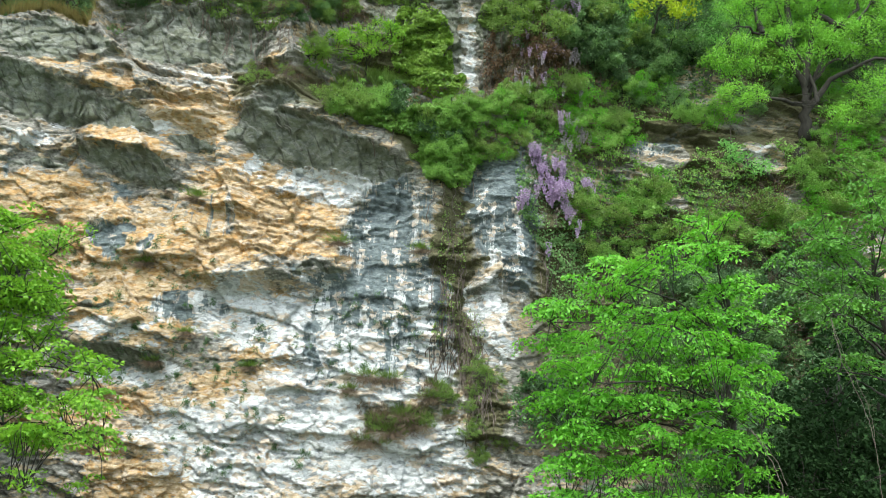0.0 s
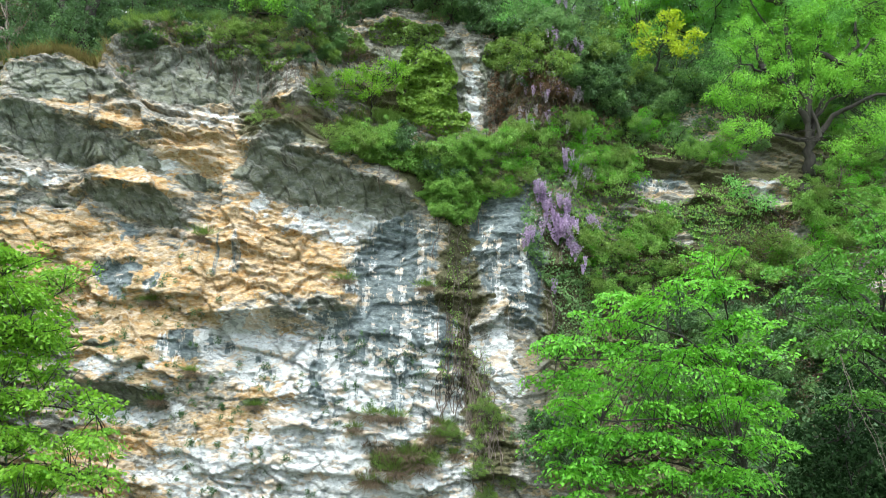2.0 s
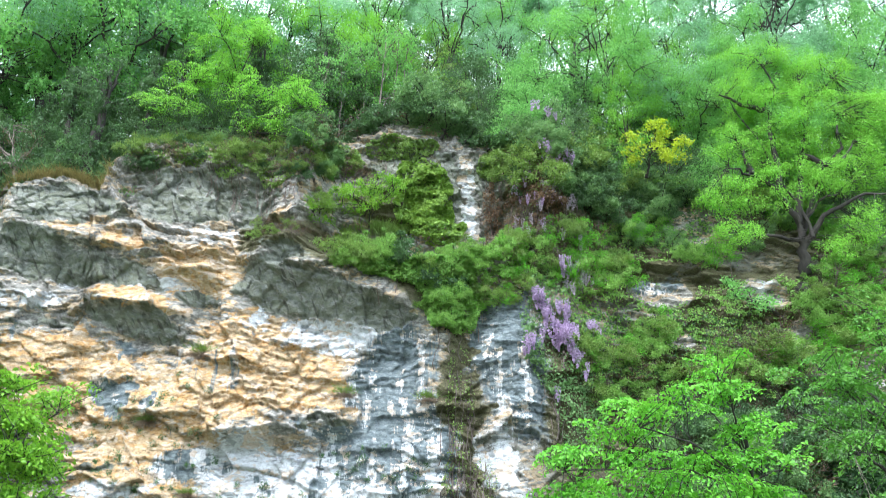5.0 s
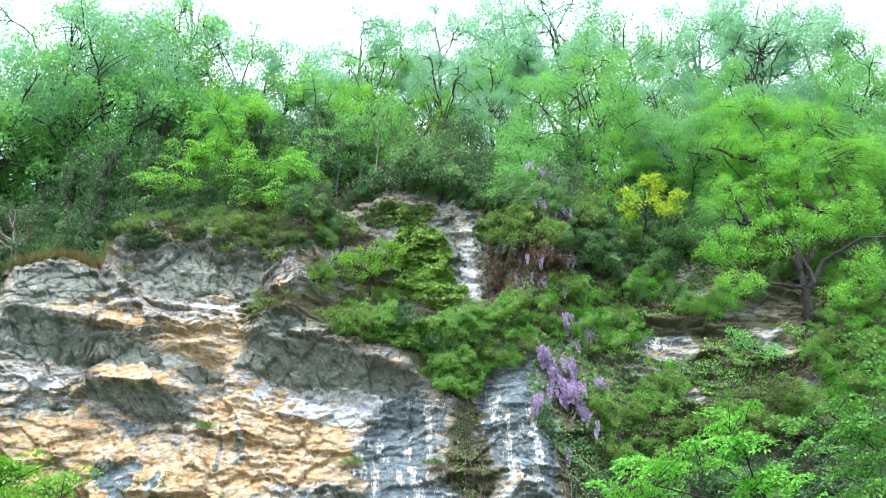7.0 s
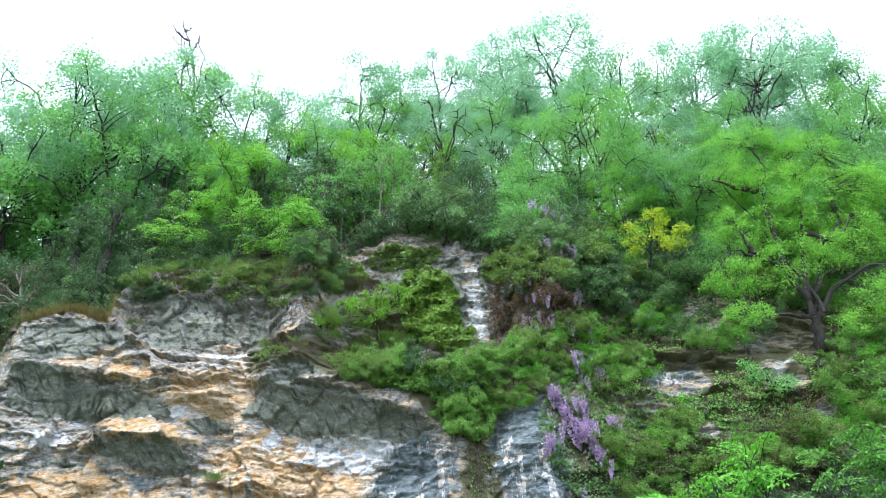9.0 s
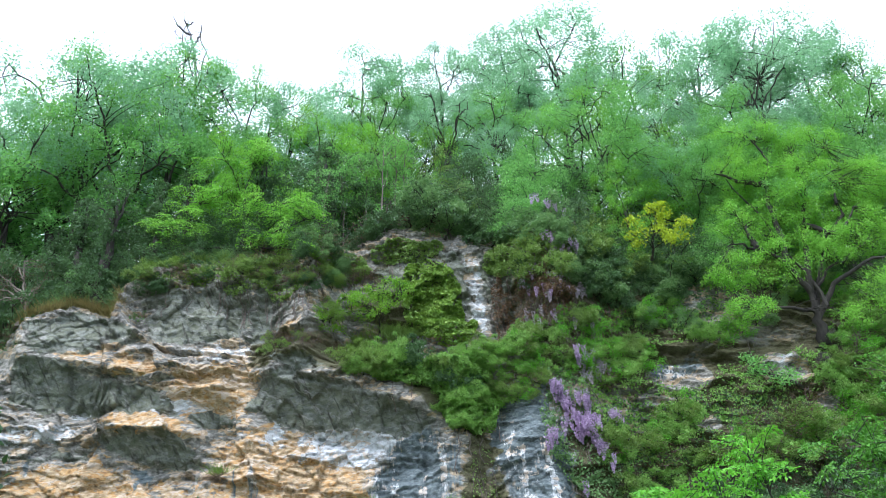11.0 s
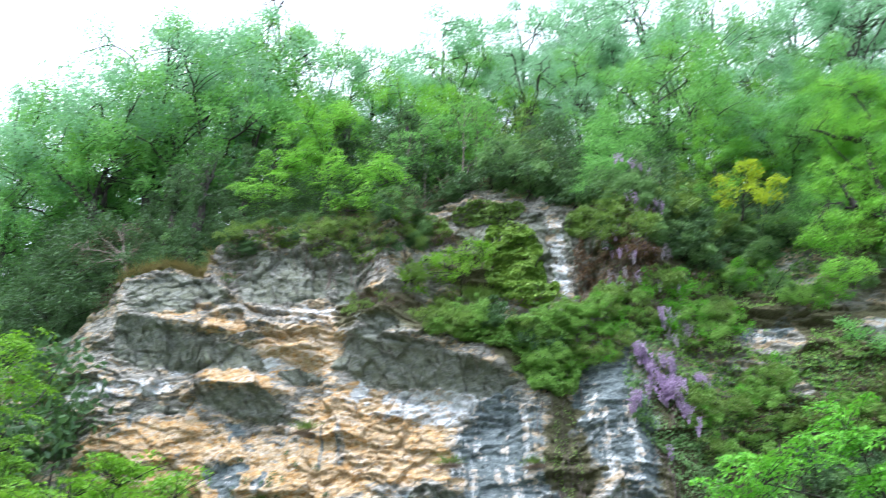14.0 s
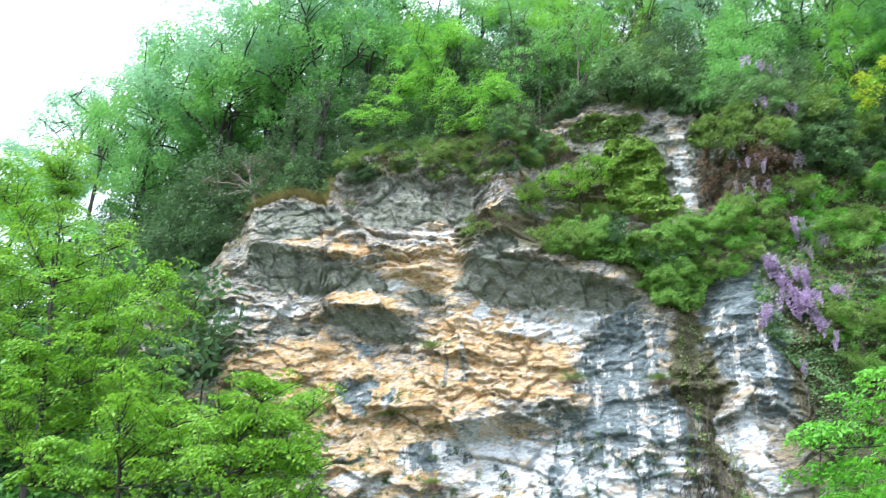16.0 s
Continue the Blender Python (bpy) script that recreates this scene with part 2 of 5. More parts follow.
ROCK = rock_material()
BARK = plain_material("bark", (0.015, 0.015, 0.012), (0.056, 0.052, 0.042), 9.0, stretch=(1, 1, 0.25))
PALE_BARK = plain_material("pale_bark", (0.10, 0.085, 0.065), (0.27, 0.24, 0.20), 9.0, stretch=(1, 1, 0.3))
VINE_WOOD = plain_material("vine_wood", (0.07, 0.055, 0.045), (0.22, 0.19, 0.16), 12.0)
SOIL = plain_material("leaf_litter", (0.022, 0.020, 0.011), (0.075, 0.062, 0.030), 2.5, bump_size=0.1)
GROUND = plain_material("meadow_ground", (0.03, 0.04, 0.015), (0.08, 0.09, 0.035), 1.2, bump_size=0.05)
FRESH = leaf_material("fresh_leaf", (0.062, 0.30, 0.018), (0.215, 0.60, 0.05), glow=0.45, through_tint=(0.21, 0.54, 0.03))
# Hornbeam green darkened in the colour, since this tree hangs in shade.
SHADED_HORNBEAM = leaf_material("shaded_hornbeam_leaf", (0.045, 0.19, 0.022), (0.155, 0.42, 0.05), glow=0.4, through_tint=(0.16, 0.40, 0.035))
SPRING = leaf_material("spring_leaf", (0.086, 0.28, 0.018), (0.30, 0.59, 0.045), glow=0.45, through_tint=(0.24, 0.50, 0.03))
EDGE_LEAF = leaf_material("edge_leaf", (0.112, 0.370, 0.034), (0.336, 0.706, 0.078), glow=0.45, through_tint=(0.269, 0.627, 0.067))
MIDGREEN = leaf_material("wood_leaf", (0.09, 0.29, 0.07), (0.29, 0.63, 0.165), glow=0.48, through_tint=(0.253, 0.598, 0.115))
# Evergreen and ivy green, darkened further for the shade below the wood.
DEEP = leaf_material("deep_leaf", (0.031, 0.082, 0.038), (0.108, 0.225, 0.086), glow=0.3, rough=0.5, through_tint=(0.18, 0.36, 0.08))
BUSH_LEAF = leaf_material("bush_leaf", (0.10, 0.28, 0.05), (0.32, 0.56, 0.12), glow=0.42, through_tint=(0.28, 0.50, 0.08))
WILD_LEAF = leaf_material("wild_leaf", (0.075, 0.185, 0.062), (0.23, 0.40, 0.15), glow=0.42, through_tint=(0.24, 0.46, 0.12))
OLIVE = leaf_material("olive_leaf", (0.085, 0.165, 0.040), (0.26, 0.41, 0.10), glow=0.35, through_tint=(0.287, 0.506, 0.046))
IVY_LEAF = leaf_material("ivy_leaf", (0.10, 0.24, 0.035), (0.32, 0.51, 0.085), glow=0.35, through_tint=(0.30, 0.46, 0.04))
YELLOW = leaf_material("yellow_leaf", (0.28, 0.44, 0.02), (0.58, 0.70, 0.04), through_tint=(0.48, 0.64, 0.03))
# Paler, bluer green for the crest: distant haze put into the leaf colour.
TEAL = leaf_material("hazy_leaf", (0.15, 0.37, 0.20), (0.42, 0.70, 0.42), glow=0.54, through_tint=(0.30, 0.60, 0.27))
BROWN = leaf_material("withered_leaf", (0.08, 0.045, 0.022), (0.22, 0.14, 0.07), glow=0.25, through_tint=(0.2, 0.14, 0.06))
FADED = leaf_material("faded_wisteria_petal", (0.30, 0.27, 0.30), (0.52, 0.48, 0.52), glow=0.3, through_tint=(0.42, 0.38, 0.42))
LILAC = leaf_material("wisteria_petal", (0.30, 0.20, 0.36), (0.62, 0.50, 0.68), glow=0.3, through_tint=(0.5, 0.4, 0.6))
DRY = leaf_material("dry_grass", (0.16, 0.12, 0.04), (0.36, 0.32, 0.12), glow=0.25, through_tint=(0.35, 0.32, 0.1))
WITHERED = leaf_material("withered_grass", (0.14, 0.105, 0.07), (0.33, 0.27, 0.19), glow=0.25, through_tint=(0.25, 0.2, 0.12))
# Near-black leaf colour that stands in for shade at the slope's foot.
SHADE_LEAF = leaf_material("shade_leaf", (0.010, 0.028, 0.010), (0.032, 0.075, 0.025), glow=0.15, rough=0.95, through_tint=(0.04, 0.09, 0.02), gloss=0.1)

# ---- the cliff: its large form, as the depth y of the face at x and height z ----
def roof(x, z, x0, x1, z0, z1, tilt, out, deep):
    """A bulge that ends below in an overhang: lip at z0 (falling with tilt along x), slanted underside down to z1."""
    w = smooth(x0 - 0.5, x0 + 0.5, x) * (1 - smooth(x1 - 0.5, x1 + 0.5, x))
    lip = z0 + tilt * (x - x0)
    low = z1 + tilt * (x - x0)
    above = -out * np.clip(1 - (z - lip) / 2.2, 0, 1) * (z >= lip)
    under = np.where(z < lip, -out + (out + deep) * np.clip((lip - z) / (lip - low), 0, 1) ** 0.7, 0)
    under = np.where(z < low, deep * np.clip(1 - (low - z) / 2.5, 0, 1), under)
    return w * (above + under)


def face_depth(x, z):
    y = 28.6 - 0.055 * np.clip(z, 0, 20)
    y = y + smooth(3.0, 9.0, x) * 0.22 * np.clip(z - 3, 0, 40)
    y = y + 0.45 * np.clip(-17.5 - x, 0, 50)
    y = y + 1.9 * smooth(-6.0, -4.2, x) * (1 - smooth(2.6, 4.0, x)) * smooth(14.4, 15.6, z)
    y = y + 0.4 * np.exp(-((x - 1.0 - 0.05 * (z - 8) - 0.25 * np.sin(z * 1.1)) / 0.6) ** 2) * smooth(2.0, 5.0, z) * (1 - smooth(13.0, 15.0, z))
    y = y - 0.4 * np.exp(-((x - 2.9) / 1.2) ** 2) * (1 - smooth(11.0, 14.0, z))
    # the upper buttress stands back behind a slanting edge
    y = y + 0.9 * smooth(0.0, 0.3, z - 17.7 + 1.05 * (x + 13.4)) * smooth(-13.7, -13.2, x) * (1 - smooth(-7.5, -5.5, x)) * smooth(15.2, 16.4, z)
    y = y + roof(x, z, -8.2, -3.2, 7.9, 7.3, 0.10, 0.45, 0.55)
    y = y + roof(x, z, -13.7, -9.7, 13.0, 11.75, -0.13, 0.75, 0.45)
    y = y + roof(x, z, -7.4, -1.0, 14.4, 12.5, -0.28, 0.75, 0.45)
    y = y + roof(x, z, -17.5, -11.2, 16.3, 14.7, -0.25, 0.7, 0.4)
    y = y + roof(x, z, -13.3, -9.6, 5.5, 4.9, -0.06, 0.4, 0.4)
    y = y + roof(x, z, -11.2, -8.6, 14.3, 13.4, -0.16, 0.45, 0.25)
    return y

# heart x, heart z, half width, half height of each kind of rock on the face
OCHRE = [(-15.06, 11.18, 2.2, 1.0), (-12.53, 9.34, 2.6, 1.6), (-10.94, 6.84, 2.4, 1.3), (-9.24, 14.23, 1.9, 1.2),
         (-11.55, 12.84, 1.6, 0.4), (-6.17, 10.33, 2.9, 1.8), (-8.54, 9.03, 2.6, 1.5), (-9.52, 0.81, 2.2, 0.9),
         (-7.28, 4.16, 1.3, 0.6), (-5.57, 7.02, 0.7, 0.6), (-3.76, 9.36, 1.2, 0.7), (-5.74, 5.00, 1.2, 0.7),
         (-11.30, 3.66, 1.6, 0.5), (-15.67, 9.64, 2.0, 1.4), (-7.57, 11.92, 1.8, 0.7), (-17.43, 10.55, 1.4, 0.8),
         (-10.05, 14.88, 1.3, 0.45), (-14.32, 16.11, 1.2, 0.3), (-12.12, 13.15, 1.3, 0.3), (-9.53, 13.80, 1.3, 0.4), (-12.37, 15.32, 0.7, 0.4), (-7.08, 16.72, 0.8, 0.4), (-12.46, 2.44, 2.0, 0.9),
         (-4.5, 3.6, 1.1, 0.4), (-8.6, 3.4, 1.2, 0.5), (-5.9, 6.4, 0.6, 0.8), (-3.2, 2.2, 1.1, 0.35), (-9.0, 2.0, 1.6, 0.5)]
WHITE = [(-7.00, 6.87, 1.6, 0.9), (-4.24, 6.30, 1.8, 1.0), (-3.26, 3.89, 2.6, 1.6), (-7.13, 2.41, 2.6, 1.0),
         (-0.74, 1.26, 2.2, 1.0), (-3.75, 11.52, 1.9, 0.5), (-10.87, 4.58, 1.8, 0.6), (2.1, 6.9, 0.75, 1.3),
         (1.19, 17.5, 0.3, 1.0), (0.95, 19.4, 0.4, 0.7), (-1.88, 16.69, 0.7, 0.7), (-15.61, 13.11, 0.8, 0.3),
         (-5.94, 2.44, 2.0, 1.6), (-2.52, 5.10, 1.4, 0.7), (-18.54, 12.99, 1.6, 0.6), 
         (13.20, 14.3, 0.4, 0.3), (-11.58, 5.97, 1.2, 0.4), (-3.14, 1.95, 2.6, 1.2), (-6.62, 1.09, 2.2, 0.9),
         (0.02, 2.05, 1.6, 1.2), (-4.07, 4.06, 1.6, 1.0),
         (-9.18, 15.95, 1.1, 0.35), (-10.74, 13.68, 0.9, 0.25), (-7.03, 12.98, 0.3, 0.9), (-4.62, 12.06, 1.6, 0.3), (-14.07, 13.92, 1.2, 0.2), (-3.31, 11.41, 1.1, 0.5), (-5.03, 13.64, 0.3, 0.2)]
BLUE = [(-1.71, 9.53, 1.5, 2.4), (-1.68, 6.76, 1.7, 1.6), (0.26, 6.83, 1.4, 2.2), (-4.14, 7.97, 1.4, 0.25),
        (1.92, 11.30, 1.1, 2.3), (-0.90, 5.15, 1.6, 0.9), (-6.69, 6.02, 0.35, 0.8), (-12.05, 11.20, 0.35, 0.5),
        (-12.12, 9.35, 0.5, 0.8), (-10.55, 9.19, 0.25, 0.5), (3.2, 9.2, 0.9, 1.7), (2.6, 11.6, 1.3, 1.8), (-2.6, 7.6, 0.8, 1.0), (9.00, 14.65, 0.9, 0.4),
        (-3.92, 4.86, 0.35, 0.9), (-2.02, 3.14, 0.5, 0.5), (-8.95, 6.93, 1.5, 0.4),
        (-3.6, 7.0, 0.9, 1.0), (-0.6, 6.0, 1.0, 1.3), (-2.6, 6.3, 0.8, 1.3)]
# Dark slabs: olive rock, with shade below lips and in slits coloured in.
SHADED_SLAB = [(-11.01, 5.08, 1.23, 0.24), (-1.54, 19.75, 1.31, 0.85), (-14.96, 12.06, 1.31, 0.17), (-6.74, 4.87, 0.41, 0.17),
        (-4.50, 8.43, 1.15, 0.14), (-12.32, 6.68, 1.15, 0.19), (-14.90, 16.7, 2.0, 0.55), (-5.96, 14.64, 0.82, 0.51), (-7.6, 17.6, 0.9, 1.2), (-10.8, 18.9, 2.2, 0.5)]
SHADED_SLABS = [[(-17.3, 17.5), (-15.0, 18.0), (-13.2, 17.3), (-12.7, 16.6), (-14.2, 16.5), (-16.4, 16.5)],
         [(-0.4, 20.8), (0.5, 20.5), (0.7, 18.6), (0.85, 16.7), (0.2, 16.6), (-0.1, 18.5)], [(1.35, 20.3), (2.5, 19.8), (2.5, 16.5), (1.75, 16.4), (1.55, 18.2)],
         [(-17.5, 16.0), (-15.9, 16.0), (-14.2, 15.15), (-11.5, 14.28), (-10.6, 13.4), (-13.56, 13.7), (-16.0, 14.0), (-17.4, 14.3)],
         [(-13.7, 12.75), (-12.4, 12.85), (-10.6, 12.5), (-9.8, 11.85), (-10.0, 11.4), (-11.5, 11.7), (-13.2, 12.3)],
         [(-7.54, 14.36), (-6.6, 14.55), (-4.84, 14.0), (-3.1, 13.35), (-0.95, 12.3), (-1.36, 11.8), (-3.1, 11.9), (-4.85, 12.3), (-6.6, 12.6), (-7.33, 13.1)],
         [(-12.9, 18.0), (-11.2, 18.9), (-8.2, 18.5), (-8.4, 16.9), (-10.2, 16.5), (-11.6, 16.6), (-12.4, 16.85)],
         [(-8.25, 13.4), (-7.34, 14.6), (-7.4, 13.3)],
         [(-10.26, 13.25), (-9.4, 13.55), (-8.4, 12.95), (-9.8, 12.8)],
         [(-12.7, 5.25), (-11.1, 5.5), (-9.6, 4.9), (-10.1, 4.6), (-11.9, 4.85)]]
GROWTH = [(-1.22, 3.07, 1.2, 0.4), (0.45, 10.2, 0.5, 2.0), (0.95, 8.0, 0.45, 2.0), (1.3, 5.6, 0.5, 1.2), (1.76, 3.64, 0.6, 1.0), (-7.20, 15.92, 1.0, 1.1),
          (-4.92, 15.36, 1.4, 0.9), (6.26, 16.90, 4.0, 3.5), (10.18, 6.44, 6.5, 6.0), (14.53, 13.80, 6.0, 2.0),
          (-1.50, 18.72, 2.0, 2.2), (-27.06, 21.07, 4.5, 2.2), (4.84, 9.35, 1.4, 3.0), (16.73, 19.60, 5.0, 4.0), (-0.40, 14.18, 1.6, 1.6)]


def share(blobs, x, z, seed):
    wx = x + 0.8 * fbm(x * 0.7, z * 0.9, seed) + 0.5 * fbm(x * 2.5, z * 4, seed + 7)
    wz = z + 0.5 * fbm(x * 0.7 + 31, z * 1.1, seed) + 0.3 * fbm(x * 2.5 + 11, z * 4, seed + 9)
    best = np.zeros(x.shape)
    for cx, cz, rx, rz in blobs:
        best = np.maximum(best, 1.25 - np.sqrt(((wx - cx) / rx) ** 2 + ((wz - cz) / rz) ** 2) * 0.7)
    return np.clip(best, 0, 1)


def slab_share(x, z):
    """Broad dark slabs with straight, broken borders: olive rock, and overhang shade put into colour."""
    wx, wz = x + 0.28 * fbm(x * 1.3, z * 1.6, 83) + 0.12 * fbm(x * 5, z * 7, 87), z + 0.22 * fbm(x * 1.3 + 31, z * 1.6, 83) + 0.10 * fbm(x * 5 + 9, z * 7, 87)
    best = 0.86 * share(SHADED_SLAB, x, z, 83)
    for poly in SHADED_SLABS:
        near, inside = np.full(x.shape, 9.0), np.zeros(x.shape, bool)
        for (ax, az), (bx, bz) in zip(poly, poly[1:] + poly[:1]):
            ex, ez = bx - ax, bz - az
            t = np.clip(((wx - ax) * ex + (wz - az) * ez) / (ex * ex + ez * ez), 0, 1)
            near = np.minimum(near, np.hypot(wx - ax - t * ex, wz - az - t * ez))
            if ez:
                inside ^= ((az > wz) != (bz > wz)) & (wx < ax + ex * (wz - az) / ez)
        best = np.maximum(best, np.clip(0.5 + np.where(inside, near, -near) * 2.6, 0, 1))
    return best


# bare rock that shows between the bushes of the slope
BARE = [(8.97, 14.25, 1.05, 0.65), (13.18, 14.14, 1.05, 0.75), (10.39, 17.83, 0.6, 0.5), (9.46, 12.05, 0.5, 0.35), (14.32, 12.48, 0.5, 0.5)]


def bare_rock(x, z, below=0.0):
    d = [((x - cx) / rx) ** 2 + (np.where(z < cz, (z - cz) / (rz + below), (z - cz) / rz)) ** 2 for cx, cz, rx, rz in BARE]
    return np.min(d, axis=0) + 1.1 * fbm(x * 1.3, z * 1.3, 77)


def ledges(x, w, bed, run, amp, seed):
    """Broken beds: each stands out most at its lower lip, where it ends in a small overhang."""
    along = (x + 0.8 * run * fbm(x / run * 0.8, w / bed * 0.45, seed + 3) + 0.3 * w) / run
    c = np.floor(along)
    q = w / bed + hash2(c.ravel(), 0 * c.ravel(), seed).reshape(c.shape) + 0.6 * fbm(x / run * 1.2, w / bed * 0.5, seed + 4)
    k = np.floor(q)
    out = hash2(k.ravel(), c.ravel(), seed + 1).reshape(k.shape) ** 2.2
    turn = hash2(k.ravel(), c.ravel(), seed + 2).reshape(k.shape) - 0.5
    return amp * (out * (1 - (q - k)) ** 0.9 + 0.8 * turn * (along - c - 0.5))


def blocks(x, z):
    """Leaning, upright joints that break the dark slabs into angular blocks."""
    a, b = 0.88 * x + 0.47 * z + 0.3 * fbm(x * 0.6, z * 0.6, 131), 0.88 * z - 0.47 * x
    out = 0 * x
    for su, sv, amp, seed in ((1.5, 2.0, 0.30, 132), (0.5, 1.05, 0.16, 136), (0.2, 0.5, 0.06, 140)):
        val, du, dv, gap = cells(a / su, b / sv, seed)
        t1 = hash2(np.floor(val * 9973), np.floor(val * 331), seed + 5) - 0.5
        out = out + amp * (val - 0.5) + 1.6 * amp * t1 * du - 0.5 * amp * dv - 0.25 * amp * (1 - smooth(0.0, 0.06, gap))
    return out


def pits(x, z):
    """Small round holes in the face."""
    val, du, dv, gap = cells(x / 0.6, z / 0.5, 57)
    return np.where(val > 0.45, 1 - smooth(0.05, 0.07 + 0.11 * val, np.hypot(du, dv)), 0)


def relief(x, z):
    """How far the broken beds of rock stand out of the large form."""
    u = x + 0.5 * fbm(x * 0.5, z * 0.6, 3)
    w = z + 0.10 * x + 0.55 * fbm(x * 0.2, z * 0.25, 5) + 0.16 * fbm(x * 1.3, z * 1.5, 6)
    out = 0 * x
    wild = 0.3 + 1.3 * smooth(-0.35, 0.35, fbm(x * 0.45, z * 0.6, 15))
    for su, sw, amp, lean, seed, groove in ((2.8, 1.9, 0.40, 0.05, 11, 0.05), (1.3, 0.7, 0.20, 0.06, 21, 0.12), (0.5, 0.26, 0.075, 0.025, 31, 0.2), (0.22, 0.11, 0.028, 0.01, 41, 0.2)):
        amp, lean = (amp, lean) if seed == 11 else (amp * wild, lean * wild)
        val, du, dv, gap = cells(u / su, w / sw, seed)
        t1 = hash2(np.floor(val * 9973), np.floor(val * 331), seed + 5) - 0.5
        t2 = hash2(np.floor(val * 7919), np.floor(val * 577), seed + 6) - 0.5
        out = out + amp * (val - 0.5) - (lean + 0.8 * amp * t2) * dv + 1.1 * amp * t1 * du - groove * amp * (1 - smooth(0.0, 0.08, gap))
    out = out + ledges(x, w, 1.3, 2.4, 0.34, 101) + wild * ledges(x, w, 0.48, 1.2, 0.20, 111) + wild * ledges(x, w, 0.2, 0.55, 0.09, 121)
    return out + 0.08 * fbm(x * 1.1, z * 1.6, 51) - 0.10 * pits(x, z)


def runnels(x, z):
    """Shallow upright flutes where water runs down the grey rock."""
    return np.abs(vnoise(x * 1.7 + 0.4 * fbm(x, z * 0.4, 61), z * 0.12, 62)) * 2 - 0.5


CREST_X = [-60, -30, -24, -20, -17.2, -15.7, -13.9, -13.2, -11, -8.6, -6.4, -4.8, -2.4, -0.6, 1.4, 3, 5, 9.5, 14, 20, 30, 60]
CREST_Z = [12, 15.0, 15.8, 16.2, 17.9, 18.3, 17.7, 20.0, 20.3, 20.3, 20.0, 21.0, 22.2, 22.0, 21.2, 20.4, 20.0, 19.5, 18.5, 17.5, 16, 13]


def crest(x):
    return np.interp(x, CREST_X, CREST_Z) + 0.25 * fbm(x * 0.8, 0 * x, 71)


def cliff_y(x, z):
    """The finished face, with its relief; ends at the crest."""
    blue = share(BLUE, x, z, 81)
    slab = slab_share(x, z)
    slabby = smooth(0.4, 0.8, slab)
    rough = 1 - 0.3 * smooth(0.5, 0.9, blue)
    return face_depth(x, z) - relief(x, z) * rough * (1 - 0.75 * slabby) - 0.9 * blocks(x, z) * slabby - 0.16 * runnels(x, z) * smooth(0.45, 0.8, blue)


def build_cliff():
    xs = np.concatenate([np.arange(-40, -19, 0.16), np.arange(-19, 6, 0.042), np.arange(6, 8, 0.06), np.arange(8, 20, 0.09), np.arange(20, 40.1, 0.25)])
    vs = np.linspace(0, 1, 470)
    X = np.tile(xs, (len(vs), 1))
    top = crest(xs)
    Z = -2.5 + vs[:, None] * (top[None, :] + 2.5)
    Y = cliff_y(X, Z)
    zones = np.stack([share(OCHRE, X, Z, 80), share(WHITE, X, Z, 82), share(BLUE, X, Z, 81)], -1)
    drip = smooth(0.10, 0.30, vnoise(X * 3.1 + 5, Z * 0.2, 89)) * smooth(0.1, 0.3, vnoise(X * 0.5, Z * 0.5, 90))
    zones[..., 2] = np.maximum(zones[..., 2], 0.55 * drip * (zones[..., 0] + zones[..., 1] > 0.4))
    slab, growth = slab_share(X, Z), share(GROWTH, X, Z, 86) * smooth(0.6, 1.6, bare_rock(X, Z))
    # the head of the face bends back under the turf
    back = np.linspace(0.08, 1, 14)[:, None] ** 1.4
    Xb = np.tile(xs, (14, 1))
    Zb = top[None, :] + 0.5 * np.sqrt(back) + 0.3 * fbm(Xb, back * 3 + 0 * Xb, 88) * back
    Yb = Y[-1][None, :] + 3.5 * back
    X, Y, Z = np.vstack([X, Xb]), np.vstack([Y, Yb]), np.vstack([Z, Zb])
    rows, cols = X.shape
    pad = np.zeros((14, cols))
    idx = np.arange(rows * cols).reshape(rows, cols)
    quads = np.stack([idx[:-1, :-1], idx[:-1, 1:], idx[1:, 1:], idx[1:, :-1]], -1).reshape(-1, 4)
    me = mesh_of("cliff", np.stack([X, Y, Z], -1).reshape(-1, 3), quads, ROCK, False)
    rgba = np.concatenate([np.vstack([zones, np.zeros((14, cols, 3))]).reshape(-1, 3), np.ones((rows * cols, 1))], 1)
    at = me.attributes.new("zones", 'FLOAT_COLOR', 'POINT')
    at.data.foreach_set("color", rgba.astype(np.float32).ravel())
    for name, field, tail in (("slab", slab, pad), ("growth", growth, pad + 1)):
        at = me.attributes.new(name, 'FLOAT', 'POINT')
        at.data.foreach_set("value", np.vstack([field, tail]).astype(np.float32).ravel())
    return tagged(new("cliff", me), "weathered limestone cliff face with ochre, white and blue-grey bands", "cliff", kind="structure")


def hill_z(x, y):
    """The wooded slope above the crest."""
    x, y = np.atleast_1d(np.asarray(x, dtype=float)), np.atleast_1d(np.asarray(y, dtype=float))
    top = np.interp(x, CREST_X, CREST_Z)
    edge = face_depth(x, top)
    steep = np.interp(x, [-40, -14, -8, -3, 4, 12, 30], [0.2, 0.22, 0.45, 0.8, 0.85, 0.85, 0.8])
    run = np.clip(y - edge - 0.8, 0, 22)
    return top - 0.05 + steep * run + 0.35 * fbm(x * 0.4, y * 0.4, 91) + 0.02 * np.clip(y - edge - 23, 0, 500)


